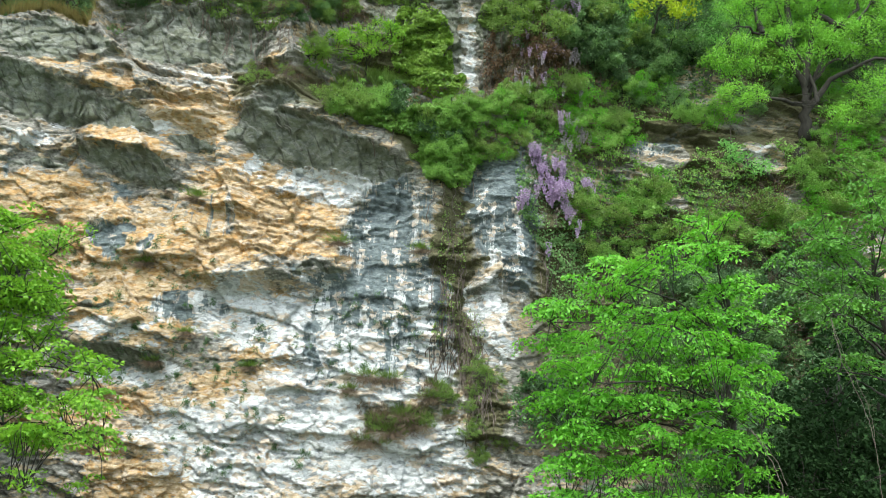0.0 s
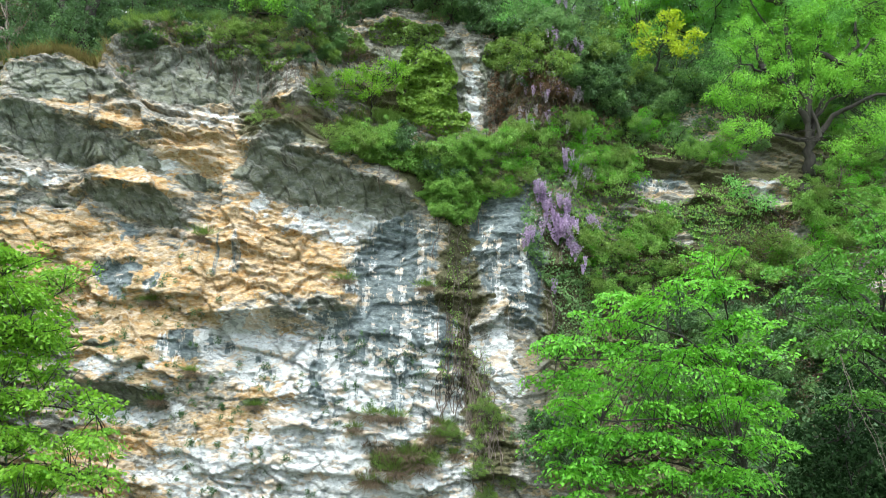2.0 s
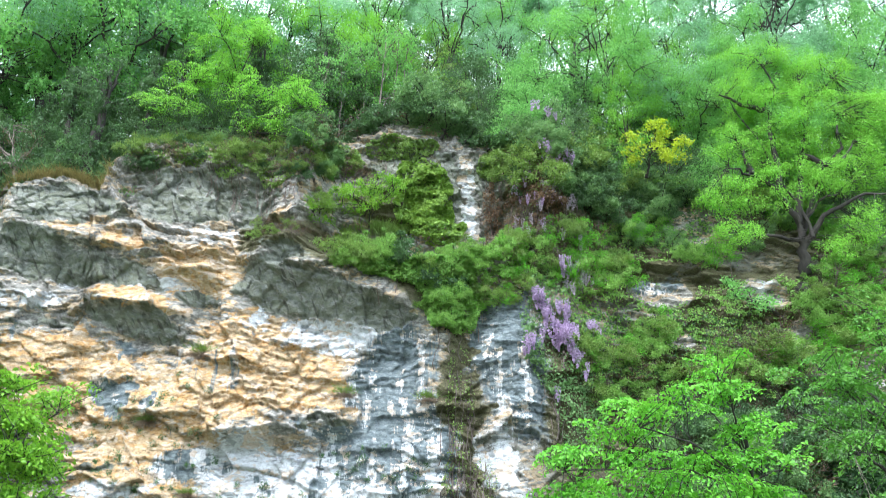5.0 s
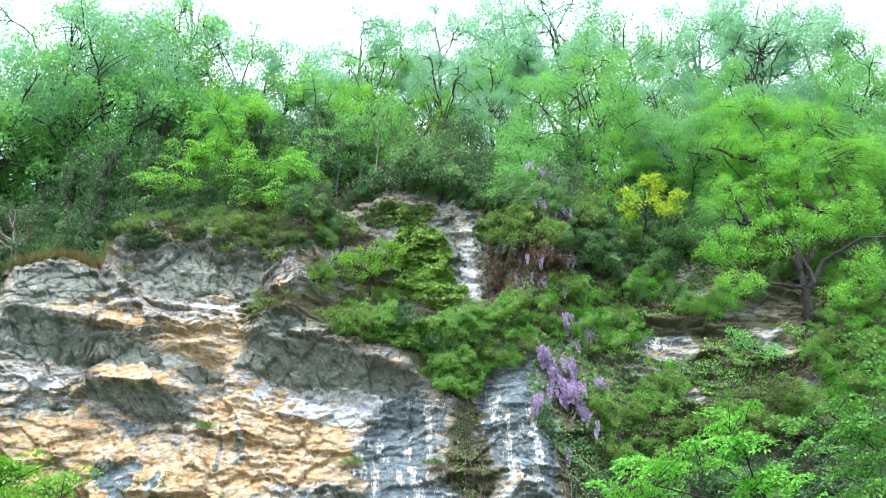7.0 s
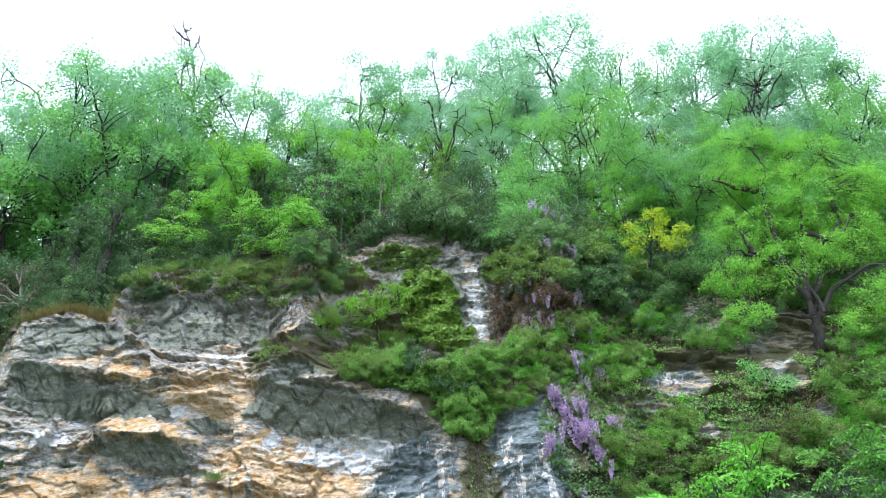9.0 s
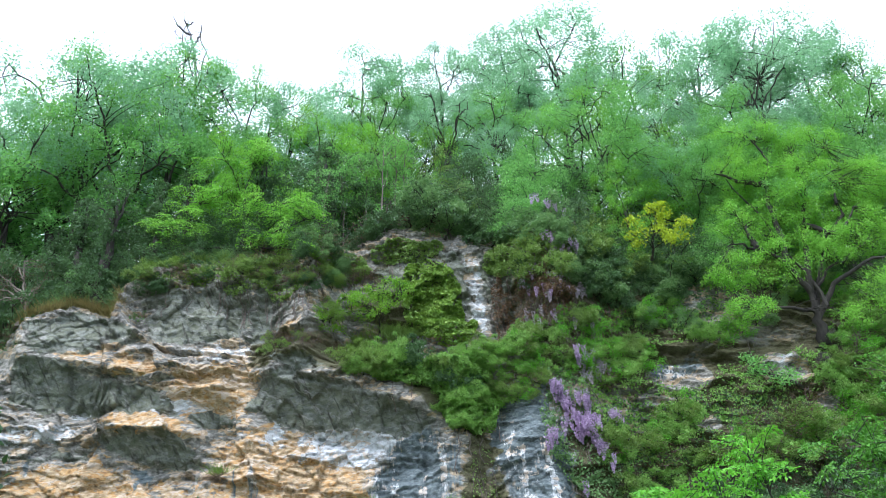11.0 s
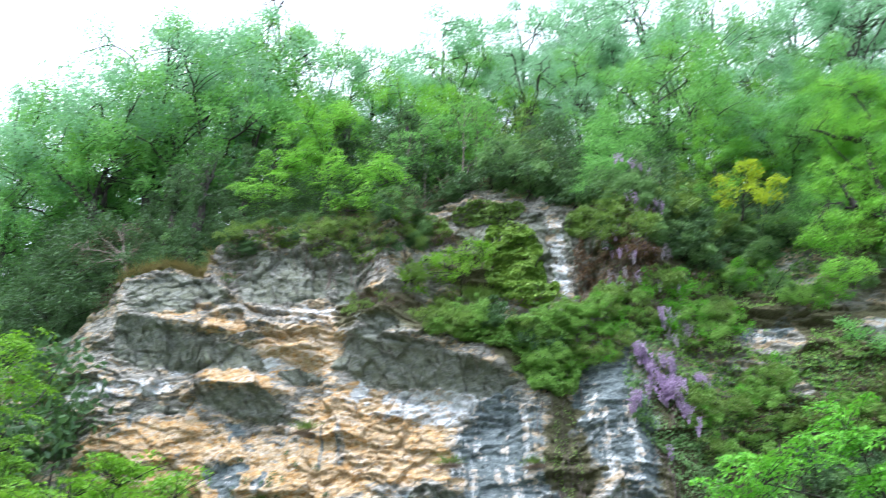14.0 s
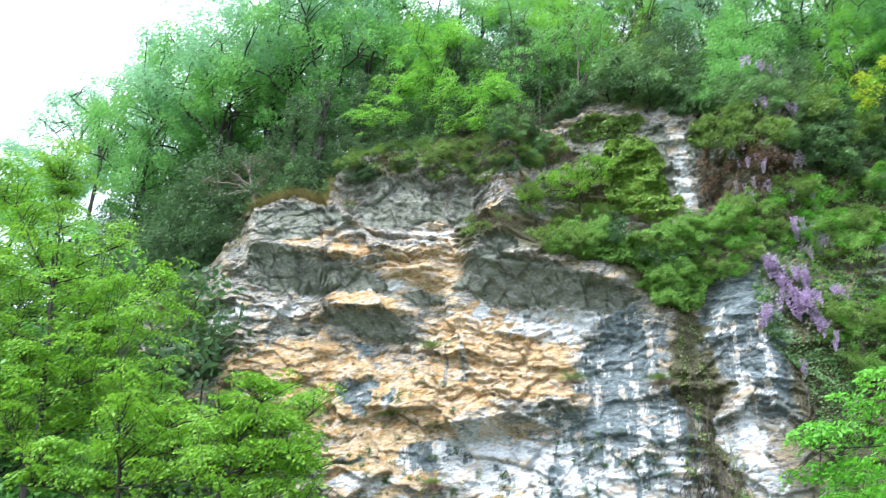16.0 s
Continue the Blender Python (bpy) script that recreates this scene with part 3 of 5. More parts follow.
def build_hill():
    xs, ys = np.linspace(-70, 70, 230), np.concatenate([np.linspace(0, 1, 90) ** 1.5 * 60])
    X, S = np.meshgrid(xs, ys)
    top = np.interp(X, CREST_X, CREST_Z)
    Y = face_depth(X, top) + 1.2 + S
    Z = hill_z(X, Y)
    idx = np.arange(X.size).reshape(X.shape)
    quads = np.stack([idx[:-1, :-1], idx[:-1, 1:], idx[1:, 1:], idx[1:, :-1]], -1).reshape(-1, 4)
    me = mesh_of("hillside", np.stack([X, Y, Z], -1).reshape(-1, 3), quads, SOIL, True)
    return tagged(new("hillside", me), "steep wooded hillside covered in leaf litter above the cliff", "hillside", kind="structure")


def ground_z(x, y):
    """The valley floor dips a little towards the foot of the rock."""
    x, y = np.atleast_1d(np.asarray(x, dtype=float)), np.atleast_1d(np.asarray(y, dtype=float))
    return 0.15 * fbm(x * 0.2, y * 0.2, 95) * smooth(3, 8, np.hypot(x, y)) - 0.075 * np.clip(y - 4, 0, 22)


def build_ground():
    axis = np.concatenate([-np.geomspace(2500, 60, 14), np.linspace(-50, 50, 101), np.geomspace(60, 2500, 14)])
    X, Y = np.meshgrid(axis, axis)
    Z = ground_z(X, Y)
    idx = np.arange(X.size).reshape(X.shape)
    quads = np.stack([idx[:-1, :-1], idx[:-1, 1:], idx[1:, 1:], idx[1:, :-1]], -1).reshape(-1, 4)
    me = mesh_of("ground", np.stack([X, Y, Z], -1).reshape(-1, 3), quads, GROUND, True)
    return tagged(new("ground", me), "grassy valley floor at the foot of the cliff", "ground", kind="structure")


build_cliff()
build_hill()
build_ground()


# ---- plants: how they grow ----
class Wood:
    """Gathers tapered tubes for one mesh."""

    def __init__(self):
        self.v, self.f, self.n = [], [], 0

    def tube(self, pts, radii, sides=6):
        pts, radii = np.asarray(pts, dtype=float), np.asarray(radii, dtype=float)
        tang = np.gradient(pts, axis=0)
        tang /= np.linalg.norm(tang, axis=1)[:, None] + 1e-9
        side = np.cross(tang, np.where(np.abs(tang[:, 2:3]) > 0.9, [[1.0, 0, 0]], [[0, 0, 1.0]]))
        side /= np.linalg.norm(side, axis=1)[:, None] + 1e-9
        other = np.cross(tang, side)
        a = np.arange(sides) * 2 * np.pi / sides
        ring = np.cos(a)[None, :, None] * side[:, None] + np.sin(a)[None, :, None] * other[:, None]
        self.v.append((pts[:, None] + ring * radii[:, None, None]).reshape(-1, 3))
        k = len(pts)
        i, j = np.meshgrid(np.arange(k - 1), np.arange(sides), indexing="ij")
        b = self.n
        q = np.stack([b + i * sides + j, b + i * sides + (j + 1) % sides, b + (i + 1) * sides + (j + 1) % sides, b + (i + 1) * sides + j], -1)
        self.f.append(q.reshape(-1, 4))
        self.n += k * sides

    def mesh(self, name, material):
        return mesh_of(name, np.concatenate(self.v), np.concatenate(self.f), material, True)


def bend(rng, a, b, steps, wobble, sag=0.0):
    """A crooked line from a to b."""
    a, b = np.asarray(a, float), np.asarray(b, float)
    t = np.linspace(0, 1, steps)[:, None]
    length = np.linalg.norm(b - a)
    jit = np.cumsum(rng.normal(0, wobble * length / steps, (steps, 3)), axis=0)
    jit -= t * jit[-1]
    line = a + (b - a) * t + jit
    line[:, 2] += sag * length * np.sin(np.pi * t[:, 0])
    return line


def leaves(rng, where, size, flat=0.6, facing=(0, 0, 1), wide=0.5, along=None):
    """Folded leaves, two triangles each, at the points given."""
    n = len(where)
    nrm = np.atleast_2d(np.asarray(facing, float)) * flat + rng.normal(0, 1, (n, 3)) * (1 - flat)
    nrm /= np.linalg.norm(nrm, axis=1)[:, None]
    d = rng.normal(0, 1, (n, 3)) - [0, 0, 0.35] if along is None else along
    d = d - nrm * np.sum(d * nrm, axis=1)[:, None]
    d /= np.linalg.norm(d, axis=1)[:, None]
    s = np.cross(nrm, d)
    L = size * rng.uniform(0.65, 1.3, (n, 1))
    Wd = L * wide * rng.uniform(0.8, 1.2, (n, 1))
    base = where - d * L * 0.5
    tip = where + d * L * 0.5 - nrm * L * 0.1
    mid = where + d * L * 0.02
    left, right = mid + s * Wd * 0.5 + nrm * L * 0.1, mid - s * Wd * 0.5 + nrm * L * 0.1
    v = np.stack([base, left, tip, right], 1).reshape(-1, 3)
    i = np.arange(n)[:, None] * 4
    return v, np.concatenate([i + [[0, 2, 1]], i + [[0, 3, 2]]], 1).reshape(-1, 3)


def spray(rng, heart, radius, count, thick=0.22, droop=0.35, axis=None):
    """Points of one flat, drooping tier of twigs."""
    a, r = rng.uniform(0, 2 * np.pi, count), radius * np.sqrt(rng.uniform(0, 1, count))
    fingers = 0.72 + 0.28 * np.cos(a * rng.integers(3, 7) + rng.uniform(0, 6))
    r = r * fingers
    p = np.stack([r * np.cos(a), r * np.sin(a), rng.normal(0, thick * radius * 0.5, count) - droop * r * r / radius], 1)
    return p + heart


def grow(name, seed, trunk, trunk_r, crown, limbs, tiers, tier_r, per_tier, leaf, leaf_mat, bark=None,
         flat=0.45, thick=0.5, droop=0.4, shell=0.55, twig_r=0.012, label="", category="tree", group="", split=True, low=3, boughs=()):
    """A tree or shrub with its foot at the origin. trunk: its line; crown: ellipsoids (heart, half axes);
    limbs: how many boughs; tiers: leafy sprays, each hung on the nearest bough."""
    rng = np.random.default_rng(seed)
    bark = bark or BARK
    root = tagged(new(name), label, category, group)
    trunk = np.asarray(trunk, float)
    fine = np.stack([np.interp(np.linspace(0, 1, 14), np.linspace(0, 1, len(trunk)), trunk[:, k]) for k in range(3)], 1)
    fine[1:-1] += rng.normal(0, min(trunk_r * 0.35, 0.05), (12, 3)) * [1, 1, 0]
    w = Wood()
    rad = trunk_r * (1.0 - 0.72 * np.linspace(0, 1, 14))
    rad[0] *= 1.5
    rad[1] *= 1.12
    w.tube(fine, rad, 9 if split else 6)
    part("trunk", w.mesh("trunk", bark), root)
    vol = np.array([c[3] * c[4] * c[5] for c in crown], float)
    pick = rng.choice(len(crown), tiers, p=vol / vol.sum())
    d = rng.normal(0, 1, (tiers, 3))
    d /= np.linalg.norm(d, axis=1)[:, None]
    r = rng.uniform(shell ** 3, 1, tiers) ** (1 / 3)
    cr = np.array(crown, float)
    hearts = cr[pick, :3] + d * r[:, None] * cr[pick, 3:]
    # boughs run out to spread hearts
    ends = [hearts[rng.integers(tiers)]]
    while len(ends) < limbs:
        dist = np.min(np.linalg.norm(hearts[:, None] - np.array(ends)[None], axis=2), axis=1)
        ends.append(hearts[np.argmax(dist * rng.uniform(0.6, 1, tiers))])
    bough_pts, bough_id, woods = [], [], []
    for k, e in enumerate(ends):
        s = int(np.clip(np.argmin(np.linalg.norm(fine - e, axis=1)) - rng.integers(1, 5), low, 12))
        line = bend(rng, fine[s], fine[s] + (e - fine[s]) * 0.93, 10, 0.26, 0.08)
        wd = Wood()
        wd.tube(line, np.linspace(rad[s] * 0.6, twig_r * 1.4, 10), 7 if split else 4)
        woods.append(wd)
        bough_pts.append(line[2:])
        bough_id += [k] * 8
    for line in boughs:
        k = np.linspace(0, len(line) - 1, 14)
        path = np.stack([np.interp(k, np.arange(len(line)), np.array(line, float)[:, c]) for c in range(3)], 1)
        path[1:-1] += rng.normal(0, 0.035, (12, 3))
        wd = Wood()
        wd.tube(path, np.linspace(trunk_r * 0.4, trunk_r * 0.07, 14), 7)
        woods.append(wd)
        bough_pts.append(path[4:])
        bough_id += [len(woods) - 1] * 10
    bp, bough_id = np.concatenate(bough_pts), np.array(bough_id)
    pts = []
    for h in hearts:
        j = int(np.argmin(np.linalg.norm(bp - h, axis=1) + 0.15 * rng.uniform(0, 1, len(bp))))
        line = bend(rng, bp[j], h, 6, 0.2, 0.06)
        woods[bough_id[j]].tube(line, np.linspace(twig_r * 1.5, twig_r * 0.5, 6), 4 if split else 3)
        pts.append(spray(rng, h, tier_r * rng.uniform(0.7, 1.25), int(per_tier * rng.uniform(0.7, 1.3)), thick, droop))
    if split:
        for wd in woods:
            part("limb", wd.mesh("limb", bark), root)
    else:
        for wd in woods[1:]:
            woods[0].f += [q + woods[0].n for q in wd.f]
            woods[0].v += wd.v
            woods[0].n += wd.n
        part("branchwork", woods[0].mesh("branchwork", bark), root)
    v, f = leaves(rng, np.concatenate(pts), leaf, flat)
    part("crown", mesh_of("crown", v, f, leaf_mat), root)
    return root


def put(ob, x, y, z, size=1.0, turn=0.0, lean=(0, 0), wide=1.0):
    ob.matrix_basis = pose(x, y, z, lean[0], lean[1], turn) @ Matrix.Diagonal((size * wide, size * wide, size, 1))
    return ob


def again(ob, x, y, z, size=1.0, turn=0.0, lean=(0, 0), wide=1.0, label=""):
    c = copy_thing(ob, pose(x, y, z))
    put(c, x, y, z, size, turn, lean, wide)
    return tagged(c, label=label)


def grow_at(name, seed, foot, fork, hearts, **kw):
    """A tree whose foot, fork and crown are given in the world."""
    f = np.array(foot, float)
    mid = (f + np.array(fork, float)) / 2 + [0.15, 0, 0]
    crown = [(*(np.array(h[:3], float) - f), *h[3:]) for h in hearts]
    kw["boughs"] = [np.array(b, float) - f for b in kw.get("boughs", ())]
    ob = grow(name, seed, [(0, 0, 0), tuple(mid - f), tuple(np.array(fork, float) - f)], crown=crown, **kw)
    ob.matrix_basis = pose(*foot)
    return ob


def layered(name, seed, foot, fork, hearts, trunk_r, fans, reach, leaf, leaf_mat, step=0.62, droop=0.5, limbs=14, bark=None, label="", group="near trees"):
    """A tree whose twigs spread in flat, drooping fans, one storey above the other. Foot, fork and crown are given in the world."""
    rng = np.random.default_rng(seed)
    bark = bark or BARK
    root = tagged(new(name), label, "tree", group)
    f0 = np.array(foot, float)
    root.matrix_basis = pose(*foot)
    trunk = bend(rng, (0, 0, 0), np.array(fork, float) - f0, 14, 0.10)
    rad = trunk_r * np.linspace(1, 0.35, 14)
    rad[0] *= 1.4
    w = Wood()
    w.tube(trunk, rad, 9)
    part("trunk", w.mesh("trunk", bark), root)
    cr = np.array(hearts, float)
    cr[:, :3] -= f0
    vol = cr[:, 3] * cr[:, 4] * cr[:, 5]
    pick = rng.choice(len(cr), fans, p=vol / vol.sum())
    d = rng.normal(0, 1, (fans, 3))
    d /= np.linalg.norm(d, axis=1)[:, None]
    tips = cr[pick, :3] + d * cr[pick, 3:] * rng.uniform(0.45, 1, (fans, 1))
    tips[:, 2] = np.round(tips[:, 2] / step) * step + rng.normal(0, step * 0.09, fans)
    ends = [tips[rng.integers(fans)]]
    while len(ends) < limbs:
        far = np.min(np.linalg.norm(tips[:, None] - np.array(ends)[None], axis=2), axis=1)
        ends.append(tips[np.argmax(far * rng.uniform(0.6, 1, fans))])
    woods, pts_of, own = [], [], []
    for k, e in enumerate(ends):
        j = int(np.clip(np.argmin(np.linalg.norm(trunk - e, axis=1)) - rng.integers(0, 3), 3, 12))
        line = bend(rng, trunk[j], trunk[j] + (e - trunk[j]) * 0.9, 10, 0.13, 0.06)
        wd = Wood()
        wd.tube(line, np.linspace(rad[j] * 0.5, 0.012, 10), 7)
        woods.append(wd)
        pts_of.append(line[2:])
        own += [k] * 8
    bp = np.concatenate(pts_of)
    where, along, face = [], [], []
    for tip in tips:
        j = int(np.argmin(np.linalg.norm(bp - tip, axis=1) + 0.6 * np.clip(bp[:, 2] - tip[2], 0, 9)))
        out = (tip - bp[j]) * [1, 1, 0]
        out = out / (np.linalg.norm(out) + 1e-6) + rng.normal(0, 0.35, 3) * [1, 1, 0]
        out /= np.linalg.norm(out)
        side = np.array([-out[1], out[0], 0])
        L = reach * rng.uniform(0.6, 1.2)
        start = tip - out * L + [0, 0, 0.3 * L]
        wd = woods[own[j]]
        wd.tube(bend(rng, bp[j], start, 5, 0.12, 0.05), np.linspace(0.011, 0.007, 5), 3)
        t = np.linspace(0, 1, 7)
        axis = start + out * (L * t)[:, None] + np.array([0, 0, 1.0]) * (L * (0.16 * np.sin(np.pi * t * 0.7) - droop * t ** 2))[:, None]
        wd.tube(axis, np.linspace(0.007, 0.003, 7), 3)
        roll = rng.normal(0, 0.35)
        steps = np.linspace(0.08, 1.0, max(5, int(L / (leaf * 1.15))))
        for q, at in zip(steps, np.stack([np.interp(steps, t, axis[:, c]) for c in range(3)], 1)):
            for sgn in (-1, 1):
                way = out * 0.75 + side * sgn + np.array([0, 0, roll * sgn])
                length = 0.52 * L * (1.05 - q) ** 0.7 * rng.uniform(0.6, 1.15) + leaf * 0.5
                m = max(1, int(length / (leaf * 0.62)))
                r = (np.arange(m) + rng.uniform(0.2, 0.9)) / m * length
                p = at + way / np.linalg.norm(way) * r[:, None]
                p[:, 2] -= 0.9 * droop * r ** 2 / (length + 0.1) + rng.uniform(0, 0.35 * leaf, m)
                where.append(p + rng.normal(0, leaf * 0.16, (m, 3)))
                face.append(np.tile(out * 0.6 + [0, 0, 0.8], (m, 1)))
                along.append(np.tile(way * 0.6 + [0, 0, -0.45], (m, 1)) + rng.normal(0, 0.45, (m, 3)))
    for wd in woods:
        part("limb", wd.mesh("limb", bark), root)
    v, f = leaves(rng, np.concatenate(where), leaf, 0.66, np.concatenate(face), 0.55, np.concatenate(along))
    part("crown", mesh_of("crown", v, f, leaf_mat), root)
    return root


def face_point(x, z):
    """The rock at x, z: its place there."""
    xa, za = np.array([x], float), np.array([z], float)
    return float(x), float(cliff_y(xa, za)[0]), float(z)


def shrub(name, seed, leaf_mat, leaf=0.10, tiers=30, per=60, tier_r=0.27, stems=9, crown=((-0.55, -0.3, 0.5, 0.55, 0.5, 0.4), (0.5, -0.4, 0.65, 0.6, 0.5, 0.4), (0.05, -0.3, 1.1, 0.5, 0.5, 0.45), (0.15, -0.6, 0.25, 0.7, 0.45, 0.3)), droop=0.5, bark=None, label="", flat=0.45, group="bushes on the cliff"):
    return grow(name, seed, [(0, 0.3, -0.15), (0, 0, 0.25), (0.05, -0.15, 0.7)], 0.04, list(crown), stems, tiers, tier_r, per, leaf, leaf_mat,
                bark or BARK, flat=flat, shell=0.2, twig_r=0.008, droop=droop, label=label, category="bush", group=group, split=False)


def mat_points(rng, blobs, count, thick, bare=0.28):
    """Points spread over patches of the face, up to thick in front of it."""
    b = np.array(blobs, float)
    area = b[:, 2] * b[:, 3]
    k = rng.choice(len(b), count, p=area / area.sum())
    a, r = rng.uniform(0, 2 * np.pi, count), np.sqrt(rng.uniform(0, 1, count))
    x, z = b[k, 0] + b[k, 2] * r * np.cos(a), b[k, 1] + b[k, 3] * r * np.sin(a)
    x, z = x + 0.35 * fbm(x * 1.2, z * 1.2, 140), z + 0.5 * fbm(x * 1.2 + 9, z * 1.2, 141)
    keep = fbm(x * 1.6, z * 1.6, 142) + bare > rng.uniform(-0.2, 0.35, count)
    keep &= bare_rock(x, z) > rng.uniform(0.4, 1.2, count)
    x, z = x[keep], z[keep]
    bulge = 0.5 + 0.9 * fbm(x * 1.5, z * 1.5, 143)
    y = cliff_y(x, z) - 0.03 - thick * rng.uniform(0, 1, len(x)) * np.clip(bulge, 0.1, 1.2)
    return np.stack([x, y, z], 1)


def climber(name, seed, blobs, count, leaf, leaf_mat, thick, label, category="ivy", stems=10, bare=0.28):
    rng = np.random.default_rng(seed)
    root = tagged(new(name), label, category, "climbing plants")
    pts = mat_points(rng, blobs, count, thick, bare)
    o = pts[np.argmin(pts[:, 2])]
    root.matrix_basis = pose(*o)
    v, f = leaves(rng, pts - o, leaf, 0.55, (0, -0.75, 0.55), 0.75)
    part("foliage", mesh_of("foliage", v, f, leaf_mat), root)
    for s in range(stems):
        a = pts[rng.integers(len(pts))]
        zs = np.linspace(a[2], a[2] - rng.uniform(1.0, 2.2), 9)
        xs = a[0] + np.cumsum(rng.normal(0, 0.06, 9))
        w = Wood()
        w.tube(np.stack([xs, cliff_y(xs, zs) - 0.05, zs], 1) - o, np.linspace(0.012, 0.02, 9), 5)
        part("stem", w.mesh("stem", VINE_WOOD), root)
    return root


def blades(name, seed, pts, height, leaf_mat, label, category="grass", lean=0.5):
    """Grass: thin bent blades at the points."""
    rng = np.random.default_rng(seed)
    n = len(pts)
    d = rng.normal(0, lean, (n, 3))
    d[:, 2] = 1
    d[:, 1] -= 0.3
    h = height * rng.uniform(0.5, 1.3, (n, 1))
    s = rng.normal(0, 1, (n, 3)) * [1, 1, 0]
    s /= np.linalg.norm(s, axis=1)[:, None]
    w = 0.012
    mid = pts + d * h * 0.6
    tip = pts + d * h + np.stack([d[:, 0], d[:, 1], -0.4 * np.ones(n)], 1) * h * 0.35
    v = np.stack([pts - s * w, pts + s * w, mid + s * w * 0.8, mid - s * w * 0.8, tip], 1).reshape(-1, 3)
    i = np.arange(n)[:, None] * 5
    f = np.concatenate([i + [[0, 1, 2]], i + [[0, 2, 3]], i + [[3, 2, 4]]], 1).reshape(-1, 3)
    return tagged(new(name, mesh_of(name, v, f, leaf_mat)), label, category, kind="stuff")


# ---- the wood on the crest ----
def top_tree(tmpl, base_x, y, top_z, turn, wide=1.0, lean=(0, 0), label=""):
    g = float(hill_z(base_x, y)[0]) - 0.25
    return again(tmpl, base_x, y, g, (top_z - g) / 9.8, turn, lean, wide, label)


OAK = grow("tree", 1, [(0, 0, 0), (0.15, 0, 2.2), (0.1, 0.1, 4.5), (0.3, 0, 7.6)], 0.16,
           [(0, 0, 6.9, 2.9, 2.9, 2.7), (-1.2, 0.3, 4.8, 2.3, 2.3, 1.7), (1.4, -0.3, 5.0, 2.2, 2.2, 1.7)], 12, 125, 0.66, 270, 0.088, MIDGREEN,
           label="broad leafy woodland tree in fresh spring green", group="trees on the crest")
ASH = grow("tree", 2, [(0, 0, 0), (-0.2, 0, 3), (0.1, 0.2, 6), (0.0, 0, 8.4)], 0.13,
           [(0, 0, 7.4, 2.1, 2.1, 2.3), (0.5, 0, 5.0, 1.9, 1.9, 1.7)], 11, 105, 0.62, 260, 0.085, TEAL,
           label="slender woodland tree with airy crown, haze put into its pale green", group="trees on the crest")
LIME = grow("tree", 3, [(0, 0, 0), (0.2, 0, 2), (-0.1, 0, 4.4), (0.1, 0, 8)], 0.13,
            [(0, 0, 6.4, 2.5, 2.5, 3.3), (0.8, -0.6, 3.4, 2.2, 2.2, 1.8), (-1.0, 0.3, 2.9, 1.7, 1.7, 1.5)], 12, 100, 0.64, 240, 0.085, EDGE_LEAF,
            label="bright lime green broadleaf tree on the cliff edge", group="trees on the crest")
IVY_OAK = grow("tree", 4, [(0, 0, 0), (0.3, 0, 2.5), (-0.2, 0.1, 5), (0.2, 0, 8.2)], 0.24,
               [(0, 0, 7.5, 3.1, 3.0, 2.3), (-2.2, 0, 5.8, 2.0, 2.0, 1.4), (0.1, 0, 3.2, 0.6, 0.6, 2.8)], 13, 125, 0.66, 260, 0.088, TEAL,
               label="ivy-trunked old tree with spreading crown, haze put into its pale leaves", group="trees on the crest")
for o, p in ((OAK, (-16.97, 31.50, 36.26)), (ASH, (0.36, 36.50, 40.76)), (LIME, (-6.70, 33.00, 32.99)), (IVY_OAK, (-19.78, 32.00, 36.18))):
    g = float(hill_z(p[0], p[1])[0]) - 0.25
    put(o, p[0], p[1], g, (p[2] - g) / 9.8, 20)
SPOTS = [(OAK, (-23.22, 33.00, 34.60)), (ASH, (-14.71, 33.00, 38.04)), (OAK, (-11.14, 34.00, 37.45)), (ASH, (-8.54, 35.00, 36.70)), (ASH, (-4.45, 36.00, 39.74)),
         (OAK, (-2.39, 37.00, 38.21)), (ASH, (4.76, 38.00, 43.26)), (ASH, (8.25, 39.00, 45.32)), (OAK, (12.30, 38.00, 41.53)), (ASH, (17.04, 38.00, 41.97)),
         (ASH, (19.76, 36.00, 39.63)), (ASH, (23.51, 37.00, 40.08)), (OAK, (27.17, 36.00, 36.83)), (ASH, (-27.42, 36.00, 37.35)), (OAK, (-27.62, 32.00, 32.51)),
         (ASH, (-33.81, 33.00, 31.02)), (ASH, (-39.49, 35.00, 29.37))]
BEHIND = [(OAK, (22.66, 33.00, 32.11)), (ASH, (2.17, 41.00, 41.35)), (OAK, (7.43, 33.00, 32.51)), (ASH, (12.26, 34.00, 33.38)), (OAK, (15.11, 33.00, 31.22)),
          (LIME, (-3.81, 33.00, 31.61)), (LIME, (-0.32, 33.50, 32.10)), (ASH, (3.50, 33.50, 31.68)), (OAK, (16.00, 31.50, 26.95)),
          (LIME, (8.71, 31.50, 26.60)), (OAK, (-23.19, 36.00, 35.94)), (OAK, (-13.61, 38.00, 37.16)), (LIME, (-9.51, 31.00, 29.25)), (OAK, (12.41, 33.00, 29.02)),
          (OAK, (20.21, 33.50, 29.65)), (ASH, (23.13, 34.50, 30.68)), (OAK, (24.64, 33.50, 30.67)), (ASH, (18.44, 35.00, 31.83)), (LIME, (14.80, 34.00, 30.01)), (OAK, (24.72, 33.00, 27.35)), (LIME, (10.84, 35.00, 31.72)), (OAK, (14.19, 36.00, 34.10))]
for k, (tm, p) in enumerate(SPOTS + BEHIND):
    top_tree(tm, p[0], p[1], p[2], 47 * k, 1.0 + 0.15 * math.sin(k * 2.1))

